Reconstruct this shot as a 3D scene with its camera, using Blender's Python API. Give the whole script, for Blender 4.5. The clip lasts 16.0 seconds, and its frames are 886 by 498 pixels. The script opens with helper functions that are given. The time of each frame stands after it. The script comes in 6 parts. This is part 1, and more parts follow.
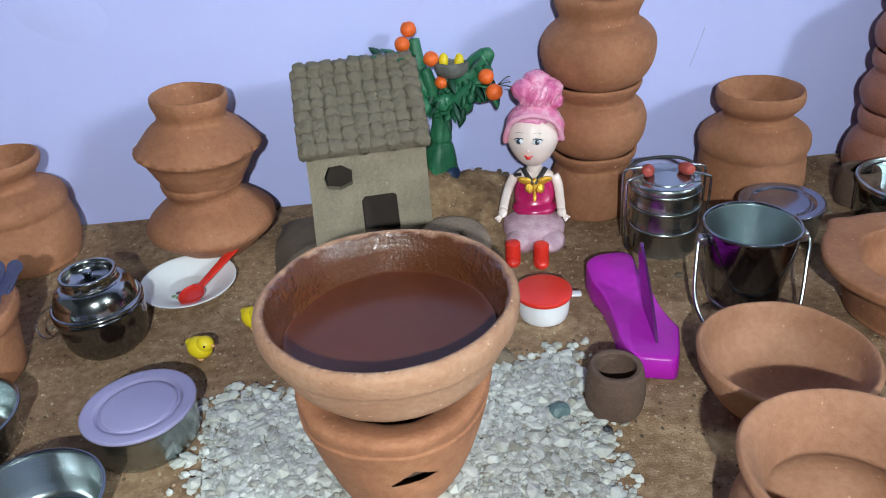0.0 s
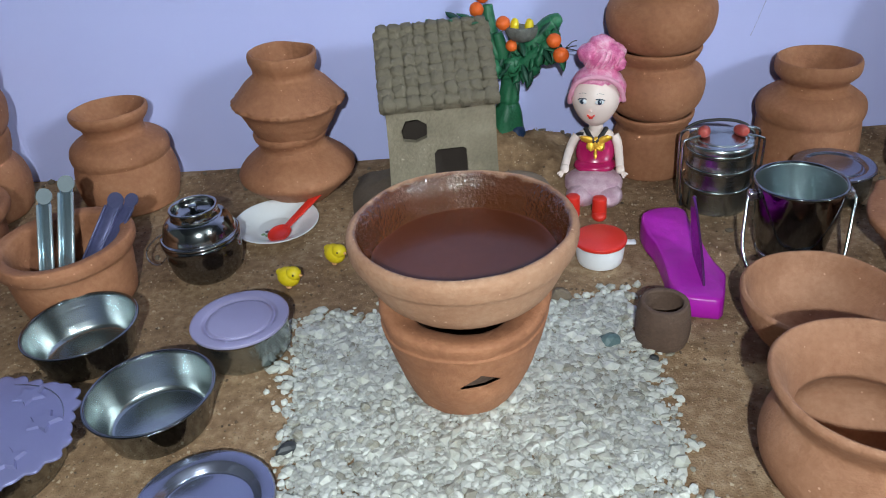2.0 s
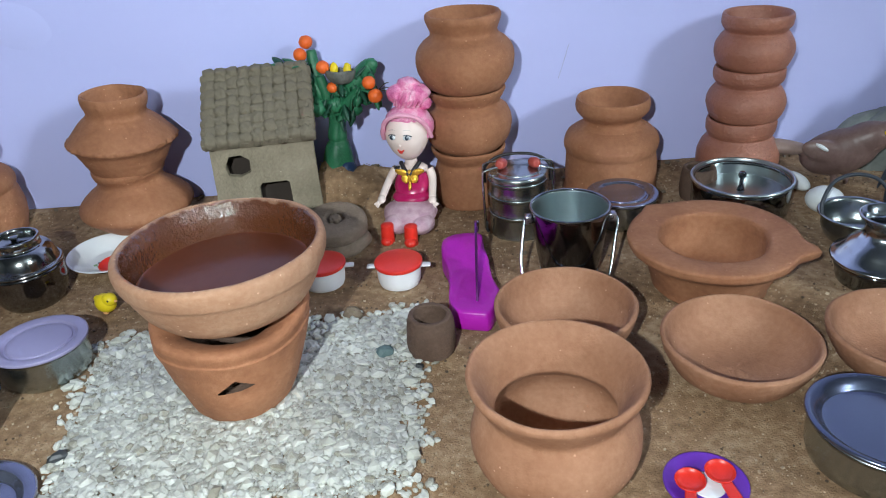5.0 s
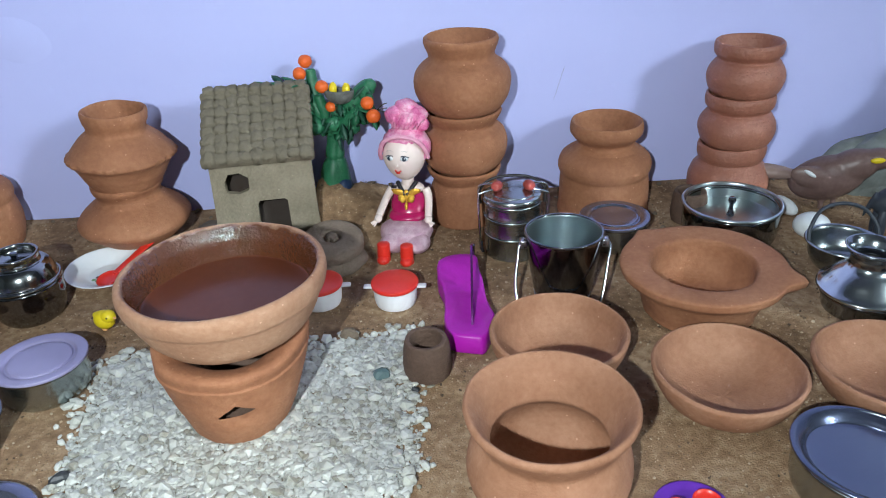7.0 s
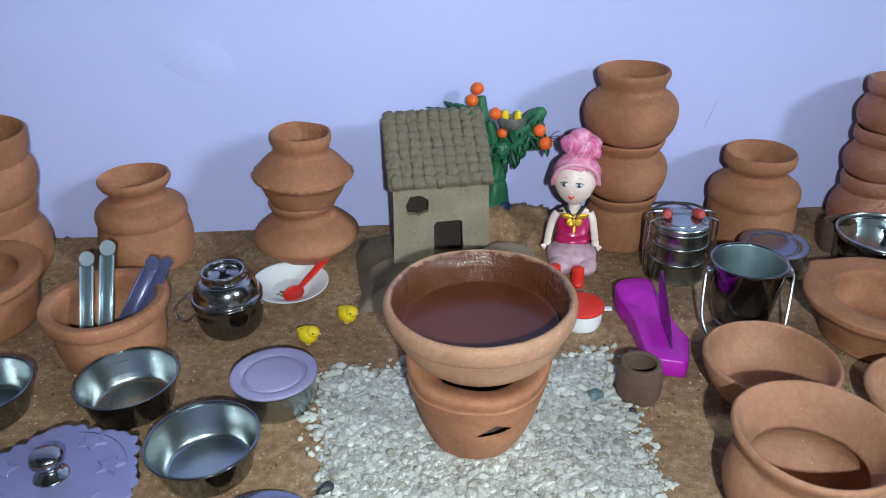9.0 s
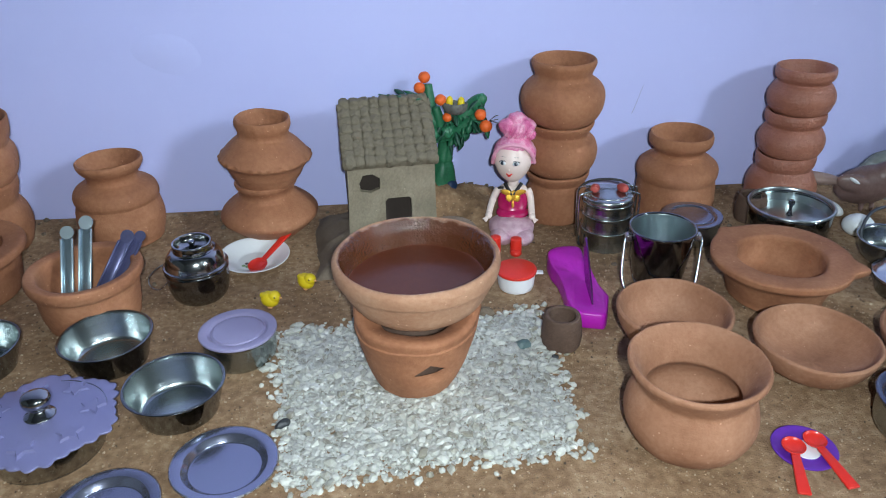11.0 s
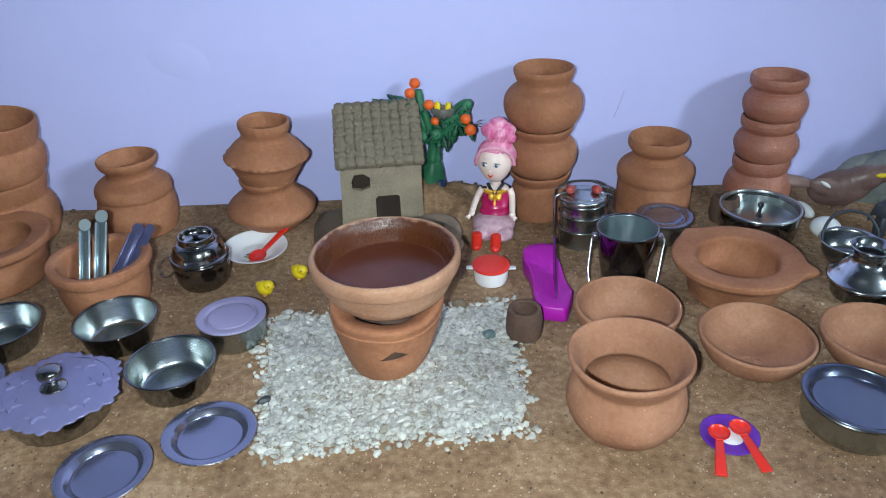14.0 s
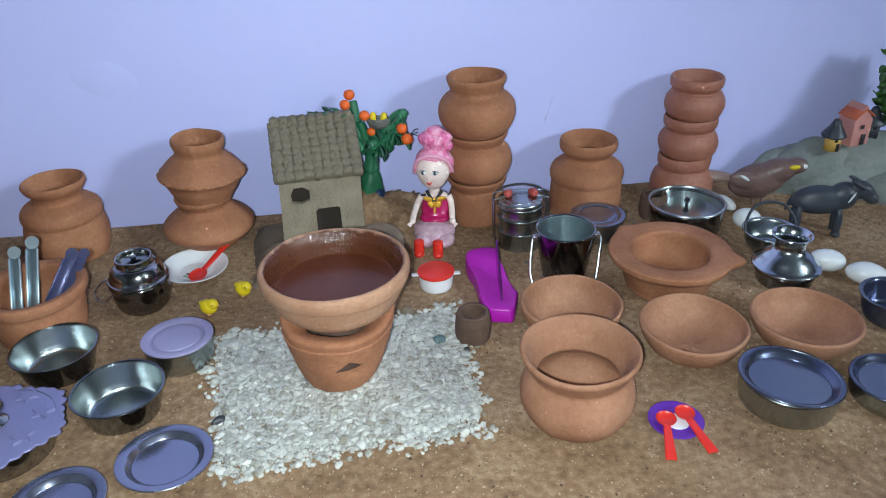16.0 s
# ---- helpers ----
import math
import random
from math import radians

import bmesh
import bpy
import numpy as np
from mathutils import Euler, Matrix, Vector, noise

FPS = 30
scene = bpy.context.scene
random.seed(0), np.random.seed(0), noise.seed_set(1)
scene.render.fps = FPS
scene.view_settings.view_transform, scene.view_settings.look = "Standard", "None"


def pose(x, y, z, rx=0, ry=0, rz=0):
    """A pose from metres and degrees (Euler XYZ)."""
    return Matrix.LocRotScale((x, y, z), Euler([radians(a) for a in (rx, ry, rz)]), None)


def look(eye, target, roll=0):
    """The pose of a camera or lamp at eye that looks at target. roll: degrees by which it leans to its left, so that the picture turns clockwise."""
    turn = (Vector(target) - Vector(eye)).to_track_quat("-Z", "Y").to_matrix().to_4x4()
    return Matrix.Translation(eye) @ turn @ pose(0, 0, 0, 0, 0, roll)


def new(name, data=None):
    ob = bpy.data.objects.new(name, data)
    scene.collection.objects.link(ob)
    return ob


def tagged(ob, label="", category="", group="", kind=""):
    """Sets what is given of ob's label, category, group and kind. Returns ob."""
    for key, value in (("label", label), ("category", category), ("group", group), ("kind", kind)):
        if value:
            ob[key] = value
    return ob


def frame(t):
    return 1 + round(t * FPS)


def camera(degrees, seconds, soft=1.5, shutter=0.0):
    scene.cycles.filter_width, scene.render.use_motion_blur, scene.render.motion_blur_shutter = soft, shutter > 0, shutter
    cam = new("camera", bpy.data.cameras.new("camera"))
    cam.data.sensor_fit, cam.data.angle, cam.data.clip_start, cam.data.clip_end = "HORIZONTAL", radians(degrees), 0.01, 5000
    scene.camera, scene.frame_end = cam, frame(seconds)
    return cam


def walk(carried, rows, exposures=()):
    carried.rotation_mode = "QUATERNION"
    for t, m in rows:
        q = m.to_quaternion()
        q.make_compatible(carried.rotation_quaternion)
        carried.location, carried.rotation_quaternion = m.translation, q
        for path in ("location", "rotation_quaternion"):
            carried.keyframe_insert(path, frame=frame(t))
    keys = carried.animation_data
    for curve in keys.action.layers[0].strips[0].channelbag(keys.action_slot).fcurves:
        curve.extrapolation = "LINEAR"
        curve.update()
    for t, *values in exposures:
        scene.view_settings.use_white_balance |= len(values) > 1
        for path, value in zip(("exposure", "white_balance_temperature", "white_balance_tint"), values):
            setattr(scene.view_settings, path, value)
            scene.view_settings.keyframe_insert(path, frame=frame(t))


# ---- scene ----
cam = camera(61.5, 16.0, soft=1.1)
METRES, EYE, TILT, LEAN, TURN = 0.7, 0.215, -30.3, 2.37, 0.0
PATH = [
    (0, (0.012, 0.01, 0.21), (-0.096, 1.733, -0.801), -4.8),
    (0.5, (0.022, -0.001, 0.214), (-0.092, 1.716, -0.806), -4.6),
    (1, (0.025, -0.007, 0.212), (-0.149, 1.699, -0.817), -4.8),
    (1.5, (0.017, -0.008, 0.215), (-0.203, 1.686, -0.826), -5.0),
    (2, (0.008, -0.029, 0.213), (-0.247, 1.657, -0.832), -5.3),
    (2.5, (-0.004, -0.038, 0.211), (-0.296, 1.63, -0.853), -5.9),
    (3, (-0.002, -0.039, 0.216), (-0.319, 1.641, -0.822), -6.6),
    (3.5, (0.016, -0.042, 0.216), (-0.282, 1.653, -0.803), -5.9),
    (4, (0.042, -0.047, 0.216), (-0.2, 1.665, -0.789), -5.6),
    (4.5, (0.074, -0.052, 0.214), (-0.139, 1.684, -0.756), -5.8),
    (4.7, (0.088, -0.055, 0.212), (-0.086, 1.697, -0.736), -5.0),
    (6.8, (0.102, -0.053, 0.228), (0.017, 1.704, -0.724), -3.1),
    (7, (0.09, -0.055, 0.228), (-0.021, 1.699, -0.727), -3.0),
    (7.5, (0.069, -0.062, 0.232), (-0.06, 1.691, -0.723), -2.5),
    (8, (0.046, -0.064, 0.241), (-0.072, 1.7, -0.694), -2.3),
    (8.5, (0.001, -0.065, 0.251), (-0.099, 1.695, -0.693), -1.9),
    (8.7, (-0.02, -0.067, 0.252), (-0.125, 1.69, -0.697), -1.6),
    (10.8, (-0.017, -0.12, 0.264), (-0.078, 1.634, -0.694), -1.7),
    (11, (0.002, -0.123, 0.262), (-0.043, 1.63, -0.699), -1.4),
    (11.5, (0.05, -0.123, 0.266), (-0.05, 1.614, -0.72), -1.8),
    (12, (0.07, -0.126, 0.269), (-0.041, 1.613, -0.712), -1.8),
    (12.5, (0.075, -0.133, 0.269), (-0.062, 1.594, -0.731), -2.3),
    (13, (0.086, -0.134, 0.272), (-0.016, 1.595, -0.729), -1.7),
    (13.5, (0.072, -0.146, 0.284), (-0.079, 1.587, -0.704), -2.9),
    (14, (0.045, -0.154, 0.287), (-0.106, 1.577, -0.705), -2.2),
    (14.5, (0.003, -0.157, 0.293), (-0.136, 1.576, -0.696), -2.3),
    (15, (-0.039, -0.164, 0.294), (-0.136, 1.57, -0.696), -1.9),
    (15.5, (-0.028, -0.168, 0.298), (-0.003, 1.572, -0.688), -1.5),
    (16, (0.033, -0.16, 0.291), (0.078, 1.582, -0.69), -2.0),
]
walk(cam, [(t, look(eye, target, roll)) for t, eye, target, roll in PATH],
     exposures=((0, 0.05, 6400, 10), (0.5, -0.10, 6400, 10), (2.0, -0.17, 6450, 10), (2.5, -0.20, 6450, 10), (3.0, -0.02, 6500, 10), (4.5, -0.03, 6480, 10), (7.0, 0.04, 6350, 10), (8.5, -0.02, 6300, 10), (11.0, -0.13, 6250, 10), (12.0, -0.08, 6250, 10), (16.0, -0.11, 6250, 10)))

# ---- light: the phone's flash near the path, and daylight from a window on the east side ----
world = bpy.data.worlds.new("world")
scene.world = world
world.use_nodes = True
sky = world.node_tree.nodes.new("ShaderNodeTexSky")
sky.sky_type = 'NISHITA'
sky.sun_disc = False
sky.sun_elevation = radians(35)
sky.sun_rotation = radians(60)
world.node_tree.links.new(sky.outputs[0], world.node_tree.nodes["Background"].inputs[0])
world.node_tree.nodes["Background"].inputs[1].default_value = 0.08

flash_data = bpy.data.lights.new("phone_flash", 'SPOT')
flash_data.spot_size, flash_data.spot_blend = radians(130), 1.0
flash_data.energy = 10.3
flash_data.color = (0.89, 0.985, 1.0)
flash_data.shadow_soft_size = 0.005
flash = new("phone_flash", flash_data)
flash.matrix_world = look((0.020, -0.178, 0.298), (-0.012, 0.32, 0.04))

win_data = bpy.data.lights.new("window_light", 'AREA')
win_data.energy = 114.0
win_data.color = (0.81, 0.94, 1.0)
win_data.shape = 'RECTANGLE'
win_data.size, win_data.size_y = 0.50, 0.66
win_light = new("window_light", win_data)
win_light.matrix_world = look((2.655, -1.45, 1.52), (0.0, -1.45, 1.52))

# ---- helpers ----
def nodes_of(m):
    m.use_nodes = True
    return m.node_tree.nodes, m.node_tree.links, m.node_tree.nodes["Principled BSDF"]


def surface(name, colours, scale, rough, metal=0.0, bump=0.0, bump_scale=None, fine=0.35, coat=0.0, spread=0.25, transmission=0.0, rough_vary=0.0, island=0.0, rings=0.0, flecks=0.0):
    """A material whose colour wanders between the given colours at two scales, with fine relief."""
    m = bpy.data.materials.new(name)
    n, l, b = nodes_of(m)
    co = n.new("ShaderNodeTexCoord")
    big = n.new("ShaderNodeTexNoise")
    big.inputs["Scale"].default_value, big.inputs["Detail"].default_value = scale, 4
    small = n.new("ShaderNodeTexNoise")
    small.inputs["Scale"].default_value, small.inputs["Detail"].default_value = scale * 11, 6
    l.new(co.outputs["Object"], big.inputs["Vector"])
    l.new(co.outputs["Object"], small.inputs["Vector"])
    mix = n.new("ShaderNodeMath")
    mix.operation = 'MULTIPLY_ADD'
    l.new(small.outputs["Fac"], mix.inputs[0])
    mix.inputs[1].default_value = fine
    part_big = n.new("ShaderNodeMath")
    part_big.operation = 'MULTIPLY'
    part_big.inputs[1].default_value = 1 - fine
    l.new(big.outputs["Fac"], part_big.inputs[0])
    l.new(part_big.outputs[0], mix.inputs[2])
    src = mix.outputs[0]
    if island > 0:
        geo = n.new("ShaderNodeNewGeometry")
        isl = n.new("ShaderNodeMath")
        isl.operation = 'MULTIPLY_ADD'
        sub = n.new("ShaderNodeMath")
        sub.operation = 'SUBTRACT'
        sub.inputs[1].default_value = 0.5
        l.new(geo.outputs["Random Per Island"], sub.inputs[0])
        l.new(sub.outputs[0], isl.inputs[0])
        isl.inputs[1].default_value = island
        l.new(src, isl.inputs[2])
        src = isl.outputs[0]
    ramp = n.new("ShaderNodeValToRGB")
    e = ramp.color_ramp.elements
    lo, hi = 0.5 - spread, 0.5 + spread
    e[0].position, e[1].position = lo, hi
    e[0].color, e[1].color = (*colours[0], 1), (*colours[-1], 1)
    for i, c in enumerate(colours[1:-1], 1):
        k = e.new(lo + (hi - lo) * i / (len(colours) - 1))
        k.color = (*c, 1)
    l.new(src, ramp.inputs[0])
    l.new(ramp.outputs[0], b.inputs["Base Color"])
    if flecks > 0:
        cells = n.new("ShaderNodeTexVoronoi")
        cells.inputs["Scale"].default_value = 520
        l.new(co.outputs["Object"], cells.inputs["Vector"])
        near = n.new("ShaderNodeMath")
        near.operation = 'LESS_THAN'
        near.inputs[1].default_value = 0.22
        l.new(cells.outputs["Distance"], near.inputs[0])
        rare = n.new("ShaderNodeSeparateColor")
        l.new(cells.outputs["Color"], rare.inputs[0])
        pick = n.new("ShaderNodeMath")
        pick.operation = 'LESS_THAN'
        pick.inputs[1].default_value = flecks
        l.new(rare.outputs[0], pick.inputs[0])
        both = n.new("ShaderNodeMath")
        both.operation = 'MULTIPLY'
        l.new(near.outputs[0], both.inputs[0])
        l.new(pick.outputs[0], both.inputs[1])
        fm = n.new("ShaderNodeMix")
        fm.data_type = 'RGBA'
        l.new(both.outputs[0], fm.inputs["Factor"])
        l.new(ramp.outputs[0], fm.inputs[6])
        fm.inputs[7].default_value = (*[min(1.0, c * 1.2 + 0.04) for c in colours[-1]], 1)
        l.new(fm.outputs[2], b.inputs["Base Color"])
    b.inputs["Roughness"].default_value = rough
    b.inputs["Metallic"].default_value = metal
    b.inputs["Coat Weight"].default_value = coat
    b.inputs["Coat Roughness"].default_value = 0.08
    b.inputs["Transmission Weight"].default_value = transmission
    if rough_vary > 0:
        rv = n.new("ShaderNodeMath")
        rv.operation = 'MULTIPLY_ADD'
        rv.inputs[1].default_value = rough_vary
        rv.inputs[2].default_value = rough - rough_vary / 2
        l.new(small.outputs["Fac"], rv.inputs[0])
        l.new(rv.outputs[0], b.inputs["Roughness"])
    if bump > 0:
        bt = n.new("ShaderNodeTexNoise")
        bt.inputs["Scale"].default_value, bt.inputs["Detail"].default_value = bump_scale or scale * 14, 6
        l.new(co.outputs["Object"], bt.inputs["Vector"])
        bn = n.new("ShaderNodeBump")
        bn.inputs["Strength"].default_value = bump
        bn.inputs["Distance"].default_value = 0.001
        l.new(bt.outputs["Fac"], bn.inputs["Height"])
        if rings > 0:
            mp = n.new("ShaderNodeMapping")
            mp.inputs["Scale"].default_value = (14, 14, 420)
            rt = n.new("ShaderNodeTexNoise")
            rt.inputs["Scale"].default_value, rt.inputs["Detail"].default_value = 1.0, 3
            l.new(co.outputs["Object"], mp.inputs["Vector"])
            l.new(mp.outputs[0], rt.inputs["Vector"])
            rb = n.new("ShaderNodeBump")
            rb.inputs["Strength"].default_value = rings
            rb.inputs["Distance"].default_value = 0.001
            l.new(rt.outputs["Fac"], rb.inputs["Height"])
            l.new(rb.outputs[0], bn.inputs["Normal"])
        l.new(bn.outputs[0], b.inputs["Normal"])
    return m


TERRA = surface("terracotta", [(0.235, 0.092, 0.043), (0.33, 0.138, 0.066), (0.42, 0.195, 0.10)], 34, 0.8, bump=0.34, bump_scale=900, spread=0.2, rings=0.22, flecks=0.035)
TERRA_PALE = surface("terracotta_dusty", [(0.255, 0.112, 0.056), (0.335, 0.16, 0.088), (0.425, 0.225, 0.135)], 36, 0.8, bump=0.34, bump_scale=900, spread=0.2, rings=0.16, flecks=0.035)
TERRA_ASH = surface("terracotta_ash", [(0.30, 0.142, 0.078), (0.39, 0.21, 0.124), (0.48, 0.30, 0.195)], 40, 0.85, bump=0.4, bump_scale=800, spread=0.22, rings=0.12, flecks=0.06)
TERRA_RED = surface("terracotta_red_slip", [(0.26, 0.096, 0.060), (0.345, 0.136, 0.086), (0.425, 0.185, 0.122)], 36, 0.46, bump=0.7, bump_scale=700, spread=0.24, rings=0.5)
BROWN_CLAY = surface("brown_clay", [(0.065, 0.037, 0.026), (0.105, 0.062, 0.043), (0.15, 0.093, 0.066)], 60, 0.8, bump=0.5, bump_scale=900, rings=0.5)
GREY_CLAY = surface("grey_mud", [(0.175, 0.147, 0.10), (0.245, 0.207, 0.145), (0.315, 0.27, 0.195)], 55, 0.85, bump=0.7, bump_scale=300, spread=0.18, flecks=0.05)
BROWN_MUD = surface("brown_mud", [(0.155, 0.112, 0.082), (0.215, 0.160, 0.120), (0.275, 0.21, 0.16)], 50, 0.9, bump=0.6, bump_scale=800)
DARK_MUD = surface("dark_mud", [(0.105, 0.078, 0.054), (0.16, 0.122, 0.087), (0.215, 0.168, 0.125)], 50, 0.9, bump=0.6, bump_scale=800)
# Near-black colour standing for the shade inside the house.
INNER_SHADE = surface("inner_shade", [(0.035, 0.025, 0.02), (0.05, 0.038, 0.03)], 60, 0.95)
SAND = surface("sand", [(0.15, 0.084, 0.042), (0.275, 0.168, 0.09), (0.44, 0.31, 0.19)], 19, 0.95, bump=0.8, bump_scale=1100, fine=0.5, spread=0.16, flecks=0.08)
GRIT = surface("grit", [(0.07, 0.044, 0.027), (0.21, 0.132, 0.073), (0.33, 0.225, 0.135), (0.50, 0.40, 0.28)], 60, 0.8, island=0.95, fine=0.3, spread=0.5)
QUARTZ = surface("white_quartz", [(0.29, 0.272, 0.217), (0.49, 0.493, 0.438), (0.55, 0.558, 0.50), (0.592, 0.60, 0.542), (0.665, 0.674, 0.608)], 200, 0.6, island=0.92, spread=0.46, rough_vary=0.2)
WALL_PAINT = surface("lavender_paint", [(0.525, 0.56, 0.955), (0.55, 0.585, 0.97), (0.575, 0.61, 0.985)], 3, 0.32, bump=0.06, bump_scale=60, spread=0.3)
ROOM_PAINT = surface("room_paint", [(0.13, 0.14, 0.14), (0.18, 0.19, 0.19)], 2, 0.6)
STEEL = surface("polished_steel", [(0.225, 0.245, 0.26), (0.275, 0.295, 0.31)], 30, 0.075, metal=1.0, fine=0.05, bump=0.02, bump_scale=120, rough_vary=0.03)
STEEL_DULL = surface("worn_steel", [(0.40, 0.40, 0.44), (0.52, 0.52, 0.57)], 40, 0.28, metal=1.0, bump=0.05, bump_scale=400, rough_vary=0.15)
STEEL_BLUE = surface("bluish_steel_lid", [(0.12, 0.142, 0.22), (0.15, 0.172, 0.255)], 12, 0.22, metal=0.85, fine=0.05)
LILAC = surface("lilac_enamel", [(0.265, 0.245, 0.41), (0.31, 0.288, 0.46)], 25, 0.3, coat=0.25, fine=0.1, rough_vary=0.1)
SLATE_LID = surface("slate_blue_lid", [(0.205, 0.208, 0.385), (0.25, 0.25, 0.435)], 20, 0.24, metal=0.3, fine=0.1, bump=0.12, bump_scale=110)
GREY_LILAC = surface("grey_lilac_metal", [(0.285, 0.308, 0.415), (0.345, 0.365, 0.475)], 14, 0.18, metal=0.88, fine=0.08, bump=0.03, bump_scale=120, rings=0.1)
STEEL_SOFT = surface("brushed_steel", [(0.38, 0.425, 0.43), (0.44, 0.485, 0.49)], 20, 0.26, metal=1.0, fine=0.05, bump=0.02, bump_scale=160, rings=0.15)
# Pale base colour puts a bright sheen into the steel.
STEEL_SHEEN = surface("steel_bright_sheen", [(0.47, 0.53, 0.54), (0.53, 0.59, 0.60)], 20, 0.28, metal=1.0, fine=0.05, bump=0.02, bump_scale=160, rings=0.12)
STEEL_MID = surface("plain_steel", [(0.33, 0.345, 0.345), (0.40, 0.415, 0.415)], 20, 0.14, metal=1.0, fine=0.05, bump=0.02, bump_scale=160, rings=0.08)
# Low base colour puts dark reflections into the steel.
STEEL_DARK_REFLECT = surface("steel_dark_reflections", [(0.19, 0.195, 0.205), (0.235, 0.24, 0.25)], 20, 0.12, metal=1.0, fine=0.05, bump=0.02, bump_scale=160, rings=0.08)
STEEL_BRIGHT = surface("bright_steel", [(0.52, 0.57, 0.60), (0.60, 0.65, 0.68)], 20, 0.18, metal=1.0, fine=0.05, bump=0.02, bump_scale=160)
# Ladle steel with its bright reflections put into a pale, less metallic colour.
LADLE_LIT = surface("lit_ladle_steel", [(0.52, 0.63, 0.68), (0.62, 0.72, 0.76)], 60, 0.25, metal=0.65, fine=0.1)
# Darker copy that paints the shade in the handle's channel.
LADLE_SHADED = surface("shaded_ladle_steel", [(0.28, 0.38, 0.43), (0.38, 0.48, 0.53)], 60, 0.22, metal=0.8, fine=0.1)
LADLE_VIOLET = surface("violet_plated_steel", [(0.085, 0.09, 0.19), (0.135, 0.14, 0.26)], 60, 0.3, metal=0.5, rough_vary=0.1)
CHINA = surface("white_china", [(0.74, 0.77, 0.80), (0.80, 0.83, 0.86)], 30, 0.2, coat=0.3)
RED_PLASTIC = surface("red_plastic", [(0.62, 0.022, 0.012), (0.72, 0.032, 0.018)], 40, 0.35, coat=0.2)
RED_DULL = surface("dull_red_plastic", [(0.38, 0.06, 0.05), (0.48, 0.085, 0.065)], 40, 0.4)
WHITE_PLASTIC = surface("white_plastic", [(0.76, 0.77, 0.80), (0.82, 0.83, 0.86)], 40, 0.4)
PURPLE = surface("magenta_purple_plastic", [(0.41, 0.010, 0.39), (0.50, 0.016, 0.475)], 50, 0.38, bump=0.5, bump_scale=140)
VIOLET = surface("violet_plastic", [(0.10, 0.02, 0.32), (0.14, 0.03, 0.40)], 50, 0.4)
YELLOW = surface("yellow_plastic", [(0.78, 0.58, 0.01), (0.85, 0.66, 0.02)], 60, 0.45)
ORANGE = surface("orange_clay", [(0.78, 0.115, 0.014), (0.86, 0.16, 0.022)], 80, 0.5, bump=0.2, bump_scale=900)
GREEN = surface("green_clay", [(0.012, 0.09, 0.045), (0.022, 0.15, 0.07), (0.035, 0.20, 0.09)], 70, 0.45, bump=0.4, bump_scale=700)
DARK_GREEN = surface("dark_green_clay", [(0.008, 0.05, 0.03), (0.015, 0.09, 0.05)], 70, 0.5, bump=0.3, bump_scale=700)
NAVY = surface("navy_clay", [(0.012, 0.03, 0.08), (0.02, 0.05, 0.12)], 60, 0.5)
SKIN = surface("pale_vinyl", [(0.82, 0.67, 0.61), (0.87, 0.73, 0.67)], 40, 0.4)
HAIR = surface("pink_hair", [(0.58, 0.08, 0.25), (0.78, 0.24, 0.43), (0.92, 0.58, 0.70)], 150, 0.3, bump=0.25, bump_scale=1400, spread=0.14)
HAIR_LIGHT = surface("light_pink_band", [(0.78, 0.30, 0.45), (0.88, 0.45, 0.58)], 200, 0.5, bump=0.6, bump_scale=1500)
DRESS = surface("crimson_satin", [(0.33, 0.005, 0.07), (0.50, 0.016, 0.12)], 80, 0.25)
SKIRT = surface("pink_gauze", [(0.42, 0.22, 0.30), (0.56, 0.36, 0.43), (0.72, 0.54, 0.60)], 220, 0.5, bump=0.6, bump_scale=1800, spread=0.2)
GOLD = surface("gold_foil", [(0.72, 0.36, 0.03), (0.90, 0.55, 0.08)], 200, 0.3, metal=0.7, bump=0.5, bump_scale=1200)
BLACK = surface("black_trim", [(0.012, 0.011, 0.014), (0.022, 0.02, 0.024)], 80, 0.5)
BROWN_LIQUID = surface("brown_syrup", [(0.088, 0.024, 0.011), (0.115, 0.033, 0.015)], 20, 0.22, coat=0.0, bump=0.05, bump_scale=90)
BROWN_LIQUID.node_tree.nodes["Principled BSDF"].inputs["Specular IOR Level"].default_value = 0.3
for k, v in (("Subsurface Weight", 0.55), ("Subsurface Scale", 0.0030)):
    QUARTZ.node_tree.nodes["Principled BSDF"].inputs[k].default_value = v
QUARTZ.node_tree.nodes["Principled BSDF"].inputs["Subsurface Radius"].default_value = (1.0, 1.0, 0.9)


